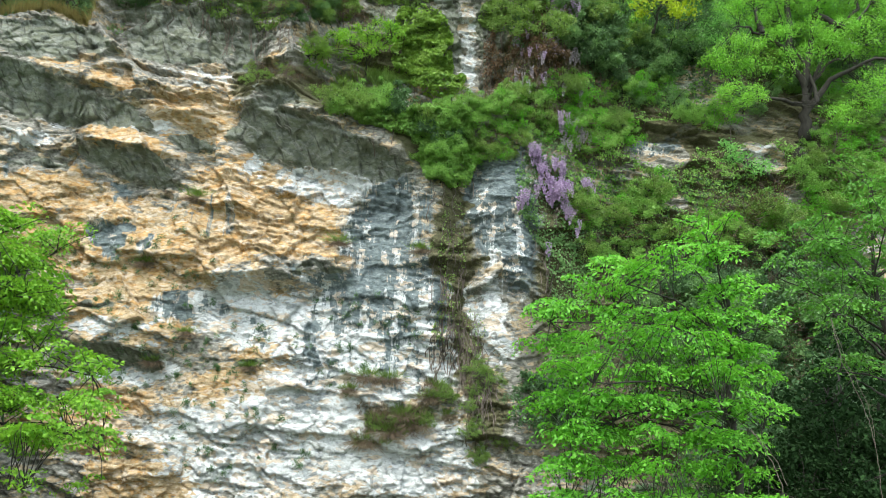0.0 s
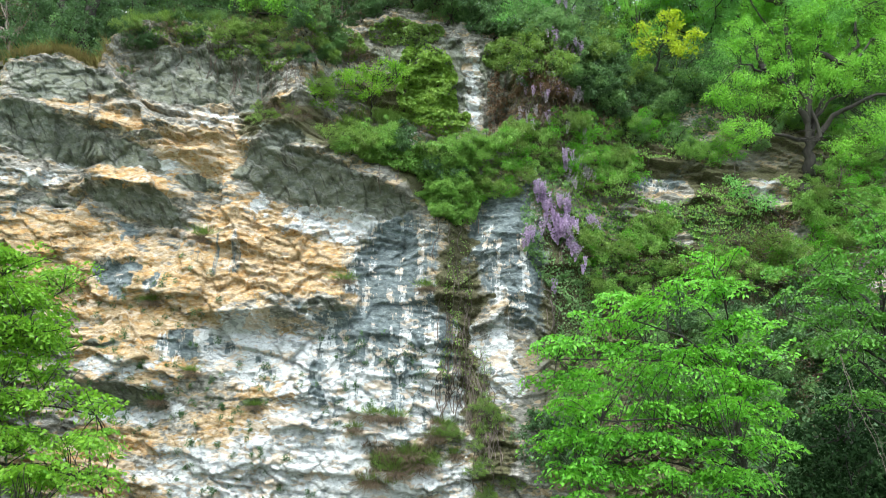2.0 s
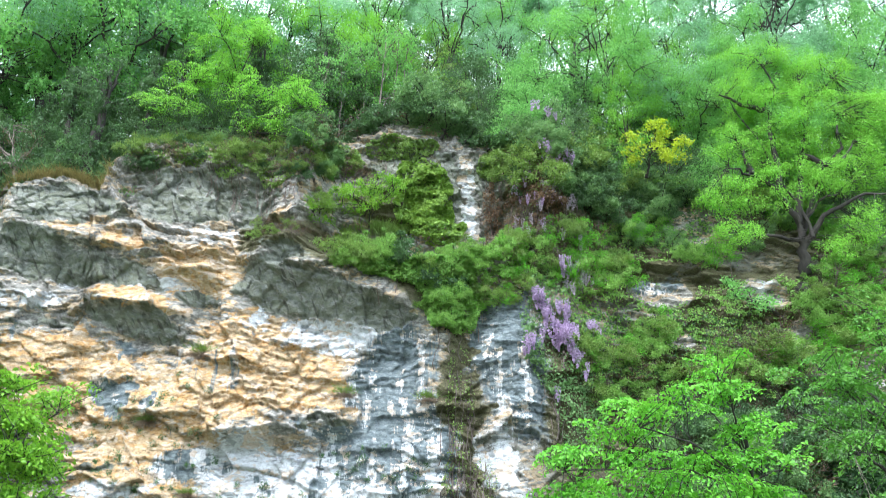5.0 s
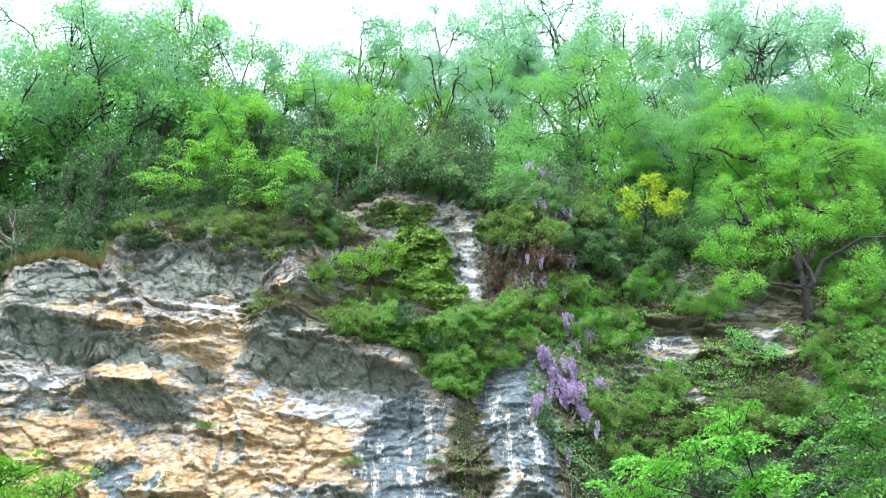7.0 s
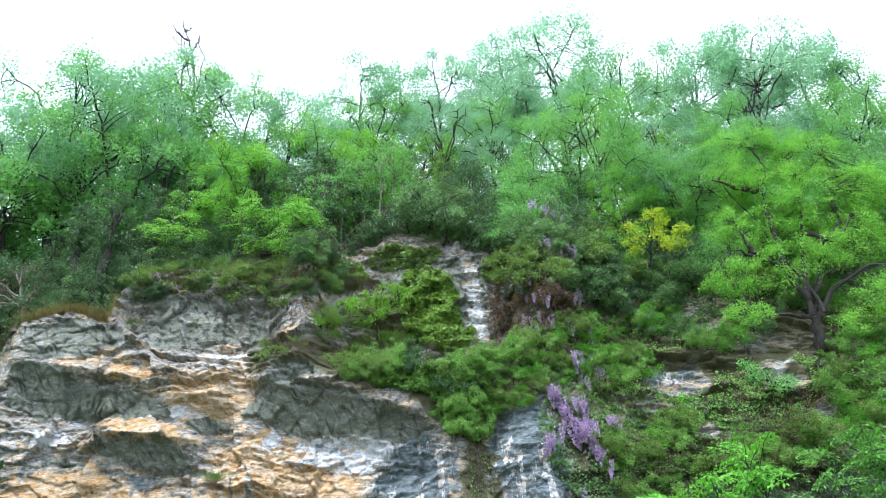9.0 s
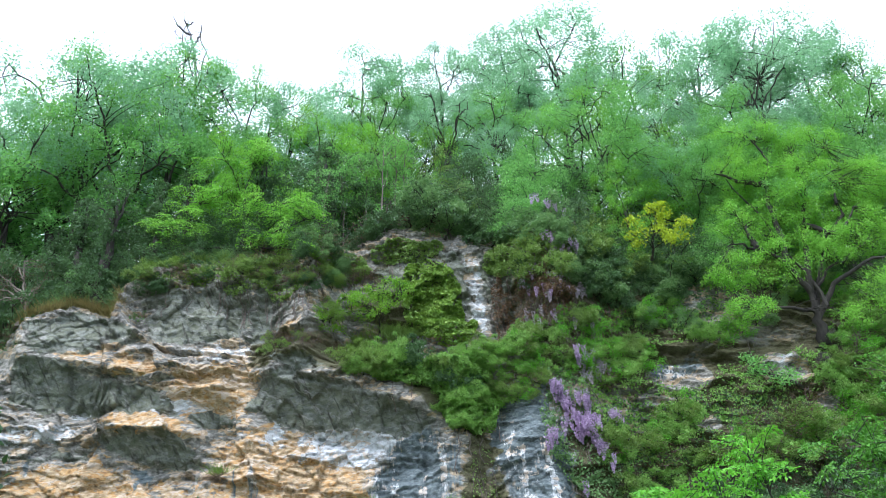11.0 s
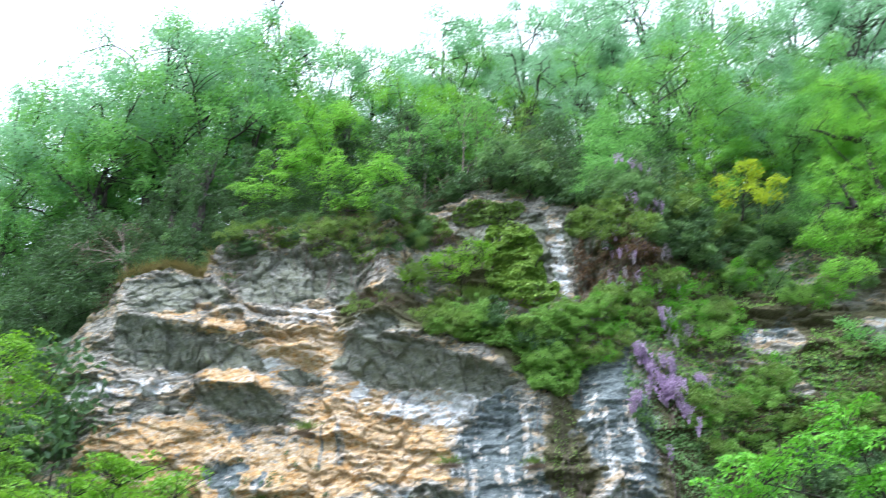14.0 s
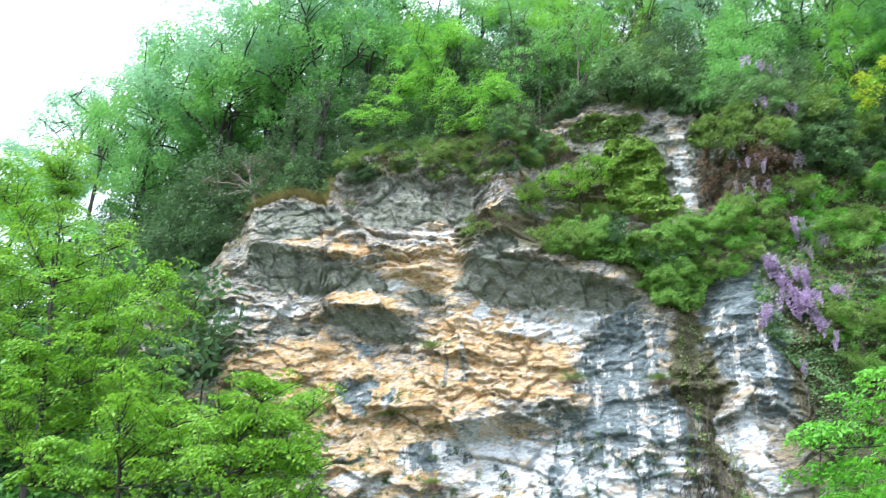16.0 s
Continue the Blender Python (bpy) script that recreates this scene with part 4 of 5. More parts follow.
# Fills the gap below the crowns; leaf colour carries the shade there.
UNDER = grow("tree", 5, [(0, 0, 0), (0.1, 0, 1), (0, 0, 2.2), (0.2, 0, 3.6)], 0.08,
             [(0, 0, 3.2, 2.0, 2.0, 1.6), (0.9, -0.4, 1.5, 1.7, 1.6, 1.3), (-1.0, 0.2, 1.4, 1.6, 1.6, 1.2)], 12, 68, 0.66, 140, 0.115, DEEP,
             label="low leafy tree with the wood's shade put into its dark leaves", group="undergrowth", split=False)
PALE_UNDER = grow("tree", 6, [(0, 0, 0), (-0.1, 0, 1), (0.1, 0, 2.2), (0, 0, 3.8)], 0.07,
                  [(0, 0, 3.3, 1.7, 1.7, 1.5), (-0.6, -0.4, 1.7, 1.6, 1.6, 1.3)], 12, 62, 0.66, 140, 0.105, MIDGREEN,
                  label="young understorey tree with mid green leaves", group="undergrowth", split=False)
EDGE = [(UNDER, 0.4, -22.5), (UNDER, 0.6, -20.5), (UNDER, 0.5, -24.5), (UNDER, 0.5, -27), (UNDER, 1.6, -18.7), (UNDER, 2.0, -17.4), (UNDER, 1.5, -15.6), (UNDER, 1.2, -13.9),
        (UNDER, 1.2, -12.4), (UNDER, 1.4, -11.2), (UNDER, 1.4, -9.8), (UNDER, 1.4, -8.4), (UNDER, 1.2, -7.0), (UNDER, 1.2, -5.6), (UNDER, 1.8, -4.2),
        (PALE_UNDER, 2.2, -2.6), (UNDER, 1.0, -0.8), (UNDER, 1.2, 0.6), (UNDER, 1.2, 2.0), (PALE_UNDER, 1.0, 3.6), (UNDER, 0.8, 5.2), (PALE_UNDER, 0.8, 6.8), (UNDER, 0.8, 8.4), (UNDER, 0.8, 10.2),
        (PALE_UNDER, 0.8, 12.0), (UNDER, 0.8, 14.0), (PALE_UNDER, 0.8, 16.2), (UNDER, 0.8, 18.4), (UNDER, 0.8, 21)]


def behind_edge(x, back):
    top = float(np.interp(x, CREST_X, CREST_Z))
    y = float(face_depth(np.array([x]), np.array([top]))[0]) + back
    return x, y, float(hill_z(x, y)[0]) - 0.15


first = {}
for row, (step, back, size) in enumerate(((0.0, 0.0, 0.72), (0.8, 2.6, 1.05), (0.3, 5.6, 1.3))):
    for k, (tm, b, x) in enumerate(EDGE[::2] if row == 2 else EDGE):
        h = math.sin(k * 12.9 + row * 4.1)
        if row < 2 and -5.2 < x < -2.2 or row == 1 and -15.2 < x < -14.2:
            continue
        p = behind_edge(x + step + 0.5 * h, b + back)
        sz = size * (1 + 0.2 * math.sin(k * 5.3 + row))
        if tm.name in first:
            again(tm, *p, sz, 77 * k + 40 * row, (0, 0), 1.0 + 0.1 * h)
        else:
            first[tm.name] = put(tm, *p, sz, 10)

# crooked old trees whose boughs show through thin leaves
CROOKED = [(0.26, 33.00, 30.75, 0.24), (2.90, 33.50, 30.48, 0.2), (8.50, 33.00, 29.44, 0.15), (17.63, 33.50, 31.85, 0.26), (-18.50, 31.00, 29.83, 0.22),
           (-14.57, 32.00, 34.02, 0.15), (-21.72, 31.00, 28.27, 0.18), (-3.60, 34.00, 32.48, 0.13), (-21.87, 30.50, 26.30, 0.22), (-30.50, 31.50, 27.34, 0.18)]
for k, (cx, cy, cz, r) in enumerate(CROOKED):
    g = float(hill_z(cx, cy)[0]) - 0.3
    t = 0.9 * math.sin(k * 2.7)
    grow_at("tree", 120 + k, (cx - 0.3 * t, cy, g), (cx, cy, cz), [(cx + t, cy - 0.3, cz + 1.6, 2.3, 1.6, 1.4), (cx - 1.2 * t, cy - 0.4, cz + 0.6, 2.2, 1.4, 0.9)],
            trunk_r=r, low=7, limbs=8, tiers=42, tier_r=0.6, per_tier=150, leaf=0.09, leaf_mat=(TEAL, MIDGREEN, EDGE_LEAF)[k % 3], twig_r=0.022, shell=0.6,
            group="trees on the crest", label="crooked old tree with dark boughs and thin spring leaves")

# thin poles of young trees on the steep bank
POLE = grow("tree", 7, [(0, 0, 0), (0.1, 0, 2), (0.0, 0.1, 4), (0.2, 0, 6.2)], 0.06, [(0, 0, 5.6, 1.0, 1.0, 1.4), (0, 0, 3.0, 0.7, 0.7, 1.2)], 6, 26, 0.45, 45, 0.12, MIDGREEN,
            bark=VINE_WOOD, split=False, label="thin young tree with a bare brown stem", group="undergrowth")
put(POLE, *behind_edge(-3.6, 1.6), 0.9, 0)
for k in range(22):
    x = -5.6 + 0.19 * k + 0.25 * math.sin(k * 3.3)
    again(POLE, *behind_edge(x, 1.0 + 1.3 * (k % 4) + 0.3 * math.sin(k * 7.1)), 0.75 + 0.25 * math.sin(k * 1.7), 40 * k, (3 * math.sin(k * 2.2), 3 * math.cos(k * 1.3)))

# trunks thick with ivy
for k, (sx, sy, sz, rr, back) in enumerate(((-15.17, 30.50, 24.08, 0.8, 0.9), (-14.0, 30.5, 24.0, 0.6, 2.2), (-12.6, 30.5, 24.0, 0.7, 2.0), (-5.78, 32.00, 26.30, 0.45, 2.0), (-8.86, 30.20, 24.57, 0.5, 1.2), (16.28, 33.00, 28.61, 0.5, 3.0), (-16.78, 30.50, 23.91, 0.4, 1.4), (-13.47, 30.50, 23.59, 0.35, 1.3), (-18.61, 31.00, 24.43, 0.35, 2.0))):
    fx, fy, fz = behind_edge(sx, back)
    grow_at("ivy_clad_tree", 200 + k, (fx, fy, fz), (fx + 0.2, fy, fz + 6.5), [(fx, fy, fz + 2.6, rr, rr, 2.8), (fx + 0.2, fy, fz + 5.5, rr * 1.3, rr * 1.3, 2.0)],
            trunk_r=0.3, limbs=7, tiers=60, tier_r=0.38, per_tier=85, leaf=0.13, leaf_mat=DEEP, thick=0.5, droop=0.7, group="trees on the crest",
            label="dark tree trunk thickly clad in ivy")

# a dead stump with bare boughs at the edge
grow_at("dead_tree", 96, behind_edge(-17.6, 0.1), (-17.74, 27.60, 19.23), [(-17.98, 27.60, 19.86, 1.4, 1.0, 1.0), (-19.39, 27.60, 19.46, 1.0, 0.8, 0.7)],
        trunk_r=0.17, limbs=11, tiers=80, tier_r=0.35, per_tier=12, leaf=0.06, leaf_mat=BROWN, bark=PALE_BARK, twig_r=0.012, group="trees on the crest", label="pale dead tree with bare twigs at the cliff edge")

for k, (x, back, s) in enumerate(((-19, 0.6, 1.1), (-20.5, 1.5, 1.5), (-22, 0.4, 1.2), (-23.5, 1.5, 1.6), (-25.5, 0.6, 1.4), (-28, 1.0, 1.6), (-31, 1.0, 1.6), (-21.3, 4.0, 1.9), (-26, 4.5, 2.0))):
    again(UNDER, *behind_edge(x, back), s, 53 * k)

# a bare, broken tree above the rest
grow_at("dead_tree", 18, (-13.6, 33.00, 27.0), (-14.2, 33.0, 37.49), [(-15.33, 33.0, 41.26, 0.8, 0.5, 0.9), (-14.4, 33.0, 40.89, 0.4, 0.4, 0.5)],
        trunk_r=0.2, low=11, limbs=4, boughs=[[(-14.19, 33.0, 37.4), (-14.48, 33.0, 39.38), (-15.01, 33.0, 40.96), (-15.64, 33.0, 43.26)], [(-14.54, 33.0, 39.64), (-14.2, 33.0, 40.61), (-14.25, 33.0, 41.82)], [(-14.91, 33.0, 40.69), (-15.72, 33.0, 41.56), (-16.23, 33.0, 42.78)], [(-15.18, 33.0, 41.5), (-14.7, 33.0, 41.97)]], tiers=26, tier_r=0.25, per_tier=4, leaf=0.08, leaf_mat=TEAL, twig_r=0.018, group="trees on the crest", label="almost bare dead tree rising above the canopy")
# a snag thick with ivy, its broken boughs above the wood
grow_at("ivy_clad_tree", 35, (16.7, 36.0, 27.0), (19.01, 36.0, 33.84), [(19.32, 36.0, 35.47, 0.6, 0.6, 1.0), (20.12, 36.0, 37.87, 0.5, 0.5, 0.9), (18.94, 36.0, 37.74, 0.5, 0.5, 0.5)],
        trunk_r=0.3, low=10, limbs=4, boughs=[[(18.95, 36.0, 33.61), (19.45, 36.0, 35.94), (19.22, 36.0, 37.46), (18.73, 36.0, 39.05), (18.89, 36.0, 40.09)], [(19.45, 36.0, 35.94), (20.4, 36.0, 38.1), (20.96, 36.0, 39.87), (21.47, 36.0, 40.62)], [(19.2, 36.0, 34.53), (21.68, 36.0, 36.69), (22.94, 36.0, 39.12)]], tiers=46, tier_r=0.35, per_tier=60, leaf=0.10, leaf_mat=DEEP, twig_r=0.02, group="trees on the crest", label="broken old tree clad in dark ivy on the skyline")

# ---- near trees at the foot ----
layered("tree", 11, (6.3, 16.6, -1.0), (6.3, 16.5, 5.3), [(5.36, 16.20, 5.87, 1.16, 1.50, 0.55), (3.71, 16.20, 5.19, 1.22, 1.50, 0.61), (2.86, 16.20, 4.21, 1.22, 1.50, 0.73), (4.85, 16.20, 4.04, 2.07, 1.50, 0.92), (6.19, 16.20, 4.79, 1.04, 1.50, 0.67), (2.73, 16.20, 3.05, 1.16, 1.50, 0.67), (4.45, 16.20, 2.76, 2.32, 1.50, 0.79), (6.53, 16.20, 3.00, 0.98, 1.50, 0.55), (3.28, 16.20, 1.73, 1.59, 1.50, 0.73), (5.32, 16.20, 2.01, 1.83, 1.50, 0.73), (6.36, 16.20, 3.85, 0.92, 1.50, 0.67), (3.37, 16.20, 0.88, 1.83, 1.50, 0.73), (5.49, 16.20, 0.94, 1.83, 1.50, 0.73)],
        trunk_r=0.11, fans=540, reach=0.9, leaf=0.10, leaf_mat=FRESH, limbs=18, label="young hornbeam with layered bright green sprays of leaves")
layered("tree", 12, (11.0, 17.8, -1.1), (10.2, 17.6, 6.6), [(8.45, 17.40, 6.54, 0.98, 1.30, 0.52), (9.67, 17.40, 6.92, 0.79, 1.30, 0.59), (8.87, 17.40, 5.49, 1.25, 1.30, 0.59), (9.86, 17.40, 5.14, 0.79, 1.30, 0.66), (8.30, 17.40, 4.89, 0.72, 1.30, 0.46), (9.34, 17.40, 3.91, 0.85, 1.30, 0.33), (10.25, 17.40, 7.98, 0.66, 1.30, 0.72), (10.79, 17.40, 6.35, 1.05, 1.30, 1.18)],
        trunk_r=0.12, fans=150, reach=0.9, leaf=0.10, leaf_mat=SHADED_HORNBEAM, limbs=13, label="leafy hornbeam with drooping branches, shade put into its green leaves")
layered("tree", 13, (-15.6, 17.0, -1.0), (-17.3, 17.0, 11.0), [(-17.74, 17.00, 13.82, 1.22, 1.80, 0.77), (-18.94, 17.00, 12.78, 1.54, 1.80, 1.02), (-15.90, 17.00, 11.45, 1.09, 1.80, 0.77), (-17.86, 17.00, 10.56, 1.92, 1.80, 1.02), (-15.79, 17.00, 9.48, 1.41, 1.80, 0.77), (-15.51, 17.00, 7.65, 2.43, 1.80, 1.15), (-19.70, 17.00, 8.60, 1.92, 1.80, 2.56), (-13.06, 17.00, 8.74, 0.77, 1.80, 1.02), (-16.57, 17.00, 6.15, 2.56, 1.80, 1.28), (-12.53, 17.00, 9.68, 0.38, 1.80, 0.32), (-13.38, 17.00, 6.90, 1.15, 1.80, 0.90)],
        trunk_r=0.13, fans=800, reach=1.0, leaf=0.105, leaf_mat=SPRING, limbs=20, label="tall leafy tree in vivid yellow-green spring foliage")
layered("tree", 34, (-11.6, 15.4, -0.9), (-12.4, 15.2, 5.4), [(-8.33, 15.00, 5.10, 0.90, 1.40, 0.56), (-9.64, 15.00, 4.79, 1.24, 1.40, 0.68), (-11.55, 15.00, 5.10, 1.36, 1.40, 0.79), (-13.30, 15.00, 4.29, 1.69, 1.40, 0.68), (-7.46, 15.00, 4.25, 0.51, 1.40, 0.45), (-10.17, 15.00, 3.86, 2.26, 1.40, 0.56)],
        trunk_r=0.10, fans=330, reach=0.9, leaf=0.10, leaf_mat=SPRING, limbs=12, label="bushy young tree in fresh yellow-green leaf")
layered("tree", 14, (-9.2, 14.0, -0.8), (-8.6, 14.0, 4.4), [(-7.49, 14.0, 5.19, 0.7, 1.1, 0.4), (-7.19, 14.0, 4.36, 0.7, 1.1, 0.4), (-7.4, 14.0, 3.79, 0.8, 1.1, 0.35), (-6.51, 14.0, 2.57, 1.05, 1.1, 0.32), (-5.93, 14.0, 1.97, 0.7, 1.1, 0.25), (-7.02, 14.0, 1.61, 0.55, 1.1, 0.35), (-6.3, 14.0, 1.26, 0.45, 1.1, 0.2), (-8.44, 14.0, 4.52, 0.9, 1.1, 0.8), (-8.12, 14.0, 2.33, 0.9, 1.1, 1.0)],
        trunk_r=0.10, fans=330, reach=0.9, leaf=0.09, leaf_mat=SPRING, limbs=14, label="low spreading tree with flat bright green sprays")

# ---- bushes ----
BUSH = shrub("bush", 21, BUSH_LEAF, leaf=0.085, per=90, tiers=30, label="bright green leafy bush rooted in the rock")
DARK_BUSH = shrub("evergreen_bush", 22, DEEP, leaf=0.095, per=85, tiers=30, label="dark evergreen bush clinging to the rock")
OLIVE_BUSH = shrub("ledge_bush", 23, OLIVE, leaf=0.08, per=90, tiers=30, label="olive green bush growing on the ledge")
WILD_BUSH = shrub("wild_shrub", 24, WILD_LEAF, leaf=0.085, per=90, tiers=30, tier_r=0.3, stems=12, crown=((-0.5, -0.3, 0.8, 0.6, 0.5, 0.6), (0.4, -0.3, 1.2, 0.6, 0.5, 0.6), (0.3, -0.5, 0.4, 0.6, 0.5, 0.4)), label="loose green bush with bare brown stems")
TWIGS = shrub("dead_shrub", 25, BROWN, leaf=0.06, tiers=46, per=10, tier_r=0.3, stems=14, bark=VINE_WOOD, label="withered brown tangle of twigs and dead leaves")
YELLOW_BUSH = shrub("sapling", 26, YELLOW, leaf=0.09, label="small yellow-green tree in new leaf")
YOUNG_SHRUB = shrub("young_shrub", 28, FRESH, leaf=0.075, per=60, tiers=18, tier_r=0.36, stems=10, bark=VINE_WOOD, label="loose young shrub in fresh yellow-green leaf")
KINDS = {"y": YOUNG_SHRUB, "b": BUSH, "d": DARK_BUSH, "o": OLIVE_BUSH, "w": WILD_BUSH, "t": TWIGS}
used = set()


def plant(tm, p, size, turn, wide=1.0, lean=(0, 0)):
    if tm.name in used:
        return again(tm, *p, size, turn, lean, wide)
    used.add(tm.name)
    return put(tm, *p, size, turn, lean, wide)


def thicket(seed, kinds, blobs, count, s0, s1):
    """Bushes of several kinds strewn over patches of the face."""
    rng = np.random.default_rng(seed)
    b = np.array(blobs, float)
    area = b[:, 2] * b[:, 3]
    for k in range(count):
        j = rng.choice(len(b), p=area / area.sum())
        a, r = rng.uniform(0, 2 * np.pi), math.sqrt(rng.uniform())
        x, z = b[j, 0] + b[j, 2] * r * math.cos(a), b[j, 1] + b[j, 3] * r * math.sin(a)
        if bare_rock(np.array([x]), np.array([z]), 1.1)[0] < 1:
            continue
        top = float(np.interp(x, CREST_X, CREST_Z))
        if z < top:
            p = face_point(x, z - 0.3)
        else:
            p = behind_edge(x, 0.2 + 0.5 * (z - top))
        plant(KINDS[kinds[rng.integers(len(kinds))]], p, rng.uniform(s0, s1), rng.uniform(-50, 50), rng.uniform(0.85, 1.25))


thicket(46, "dwot", [(-21.09, 13.86, 1.2, 1.5), (-21.22, 10.48, 1.2, 1.4), (-19.01, 11.33, 0.7, 0.8)], 30, 0.5, 0.95)
# over the gully and along the vegetated ledge
thicket(31, "bobd", [(-1.68, 14.10, 2.0, 0.5), (0.05, 13.50, 1.3, 1.0), (-3.00, 14.57, 1.2, 0.4)], 26, 0.6, 0.95)
thicket(32, "bbo", [(0.52, 12.19, 0.7, 0.7), (0.90, 14.72, 1.2, 0.6)], 10, 0.5, 0.8)
thicket(45, "byot", [(1.98, 14.39, 0.9, 0.8), (2.64, 13.12, 0.6, 0.6), (1.58, 13.47, 0.5, 0.5)], 22, 0.45, 0.8)
# the green slope beside the gully
thicket(33, "byobty", [(3.95, 15.11, 1.6, 1.2), (6.46, 15.15, 1.6, 1.8), (5.79, 10.61, 1.6, 1.8)], 60, 0.5, 0.95)
thicket(34, "ybbotty", [(9.13, 11.03, 2.4, 1.4), (12.53, 11.16, 2.6, 1.4), (16.27, 13.07, 2.2, 2.6)], 80, 0.6, 1.1)
thicket(35, "dwdo", [(5.49, 18.64, 2.4, 1.6), (9.15, 19.27, 2.2, 1.5), (13.01, 20.06, 2.2, 1.4)], 60, 0.7, 1.2)
thicket(36, "wyb", [(10.21, 17.24, 1.6, 0.8), (11.81, 16.44, 1.2, 0.8), (8.18, 16.78, 1.0, 0.8)], 18, 0.5, 0.9)
thicket(37, "ddwt", [(14.24, 5.50, 3.4, 4.0), (4.78, 4.14, 1.6, 2.4), (10.06, 5.36, 3.4, 3.4)], 90, 0.8, 1.4)
thicket(38, "ot", [(-1.22, 3.07, 1.4, 0.3), (1.74, 4.23, 0.6, 0.9), (1.97, 2.48, 0.9, 0.8), (0.14, 4.21, 0.7, 0.2)], 26, 0.3, 0.55)
thicket(39, "tto", [(-7.20, 15.92, 0.7, 0.6), (-5.51, 15.72, 0.8, 0.6)], 12, 0.3, 0.5)
thicket(44, "otw", [(-4.70, 19.68, 1.0, 0.7), (-5.45, 17.52, 0.8, 0.5), (-6.34, 19.19, 1.0, 0.4)], 24, 0.35, 0.65)
# the head of the cliff
thicket(40, "dwd", [(-15.2, 20.2, 2.0, 1.0), (-21.93, 20.21, 3.0, 1.4), (-26.04, 19.39, 2.0, 1.0)], 44, 0.8, 1.5)
thicket(41, "ddtw", [(-8.02, 20.7, 2.0, 0.6), (-5.48, 20.9, 1.2, 0.7), (-11.71, 21.2, 1.8, 0.6)], 34, 0.6, 1.0)
thicket(42, "dwt", [(-0.56, 23.49, 1.4, 0.9), (2.40, 21.60, 1.2, 0.9), (-3.47, 22.50, 1.0, 0.6)], 30, 0.8, 1.5)
for k, (x, s) in enumerate(((-1.6, 1.7), (-0.6, 2.1), (0.3, 1.8), (1.2, 1.3), (2.2, 1.4), (-2.7, 1.0), (-3.8, 0.9), (-0.2, 1.6))):
    x0, y0, z0 = behind_edge(x, -0.2)
    plant(WILD_BUSH if k % 3 == 1 else DARK_BUSH, (x0, y0, z0), 0.8 * s, 33 * k)
thicket(43, "wbd", [(5.19, 20.20, 1.8, 1.4), (7.59, 25.04, 1.4, 1.2), (11.99, 20.38, 2.2, 1.2), (15.14, 21.88, 2.5, 2.0)], 44, 0.8, 1.3)
for k, (x, gap, s) in enumerate(((6.2, 3.0, 2.0), (7.6, 3.6, 2.3), (9.0, 3.2, 2.1), (14.2, 3.4, 2.3), (15.8, 3.0, 2.4), (17.4, 3.6, 2.4), (16.6, 5.0, 2.6), (8.3, 5.2, 2.5))):
    plant(DARK_BUSH if k % 3 else OLIVE_BUSH, behind_edge(x, gap), s, 41 * k)
plant(YELLOW_BUSH, (9.12, 29.60, 19.99), 1.35, 10, 1.15)

thicket(49, "tto", [(-18.2, 18.3, 0.9, 0.7), (-17.2, 18.9, 0.8, 0.5)], 14, 0.45, 0.8)
thicket(48, "ttdo", [(-10.4, 20.1, 2.4, 0.4), (-7.6, 19.7, 1.2, 0.6), (-16.9, 18.4, 0.9, 0.3)], 34, 0.35, 0.7)
thicket(50, "tdo", [(-6.3, 19.4, 0.6, 0.8), (-12.9, 19.7, 0.5, 0.5), (-5.6, 18.6, 0.7, 0.8)], 26, 0.4, 0.75)
# the gnarled tree on the slope
BOUGHS = [[(15.08, 29.5, 17.21), (14.36, 29.1, 18.43), (13.16, 28.8, 19.21), (12.13, 28.6, 19.35)], [(15.08, 29.5, 17.21), (15.62, 29.2, 20.44), (16.41, 29.0, 22.42), (16.3, 29, 24.2)], [(15.24, 29.8, 16.29), (16.13, 29.2, 17.5), (17.67, 28.8, 18.23), (19.07, 28.8, 18.28)], [(14.36, 29.1, 18.43), (14.4, 29, 20.6), (14.54, 29, 22.6), (15.16, 29, 23.85), (14.47, 29, 25.65)], [(14.54, 29, 22.6), (13.31, 28.8, 22.85), (12.37, 28.7, 23.27)], [(15.62, 29.2, 20.44), (16.88, 28.8, 19.48), (17.88, 28.8, 20.87)], [(13.16, 28.8, 19.21), (12.81, 28.8, 20.87)]]
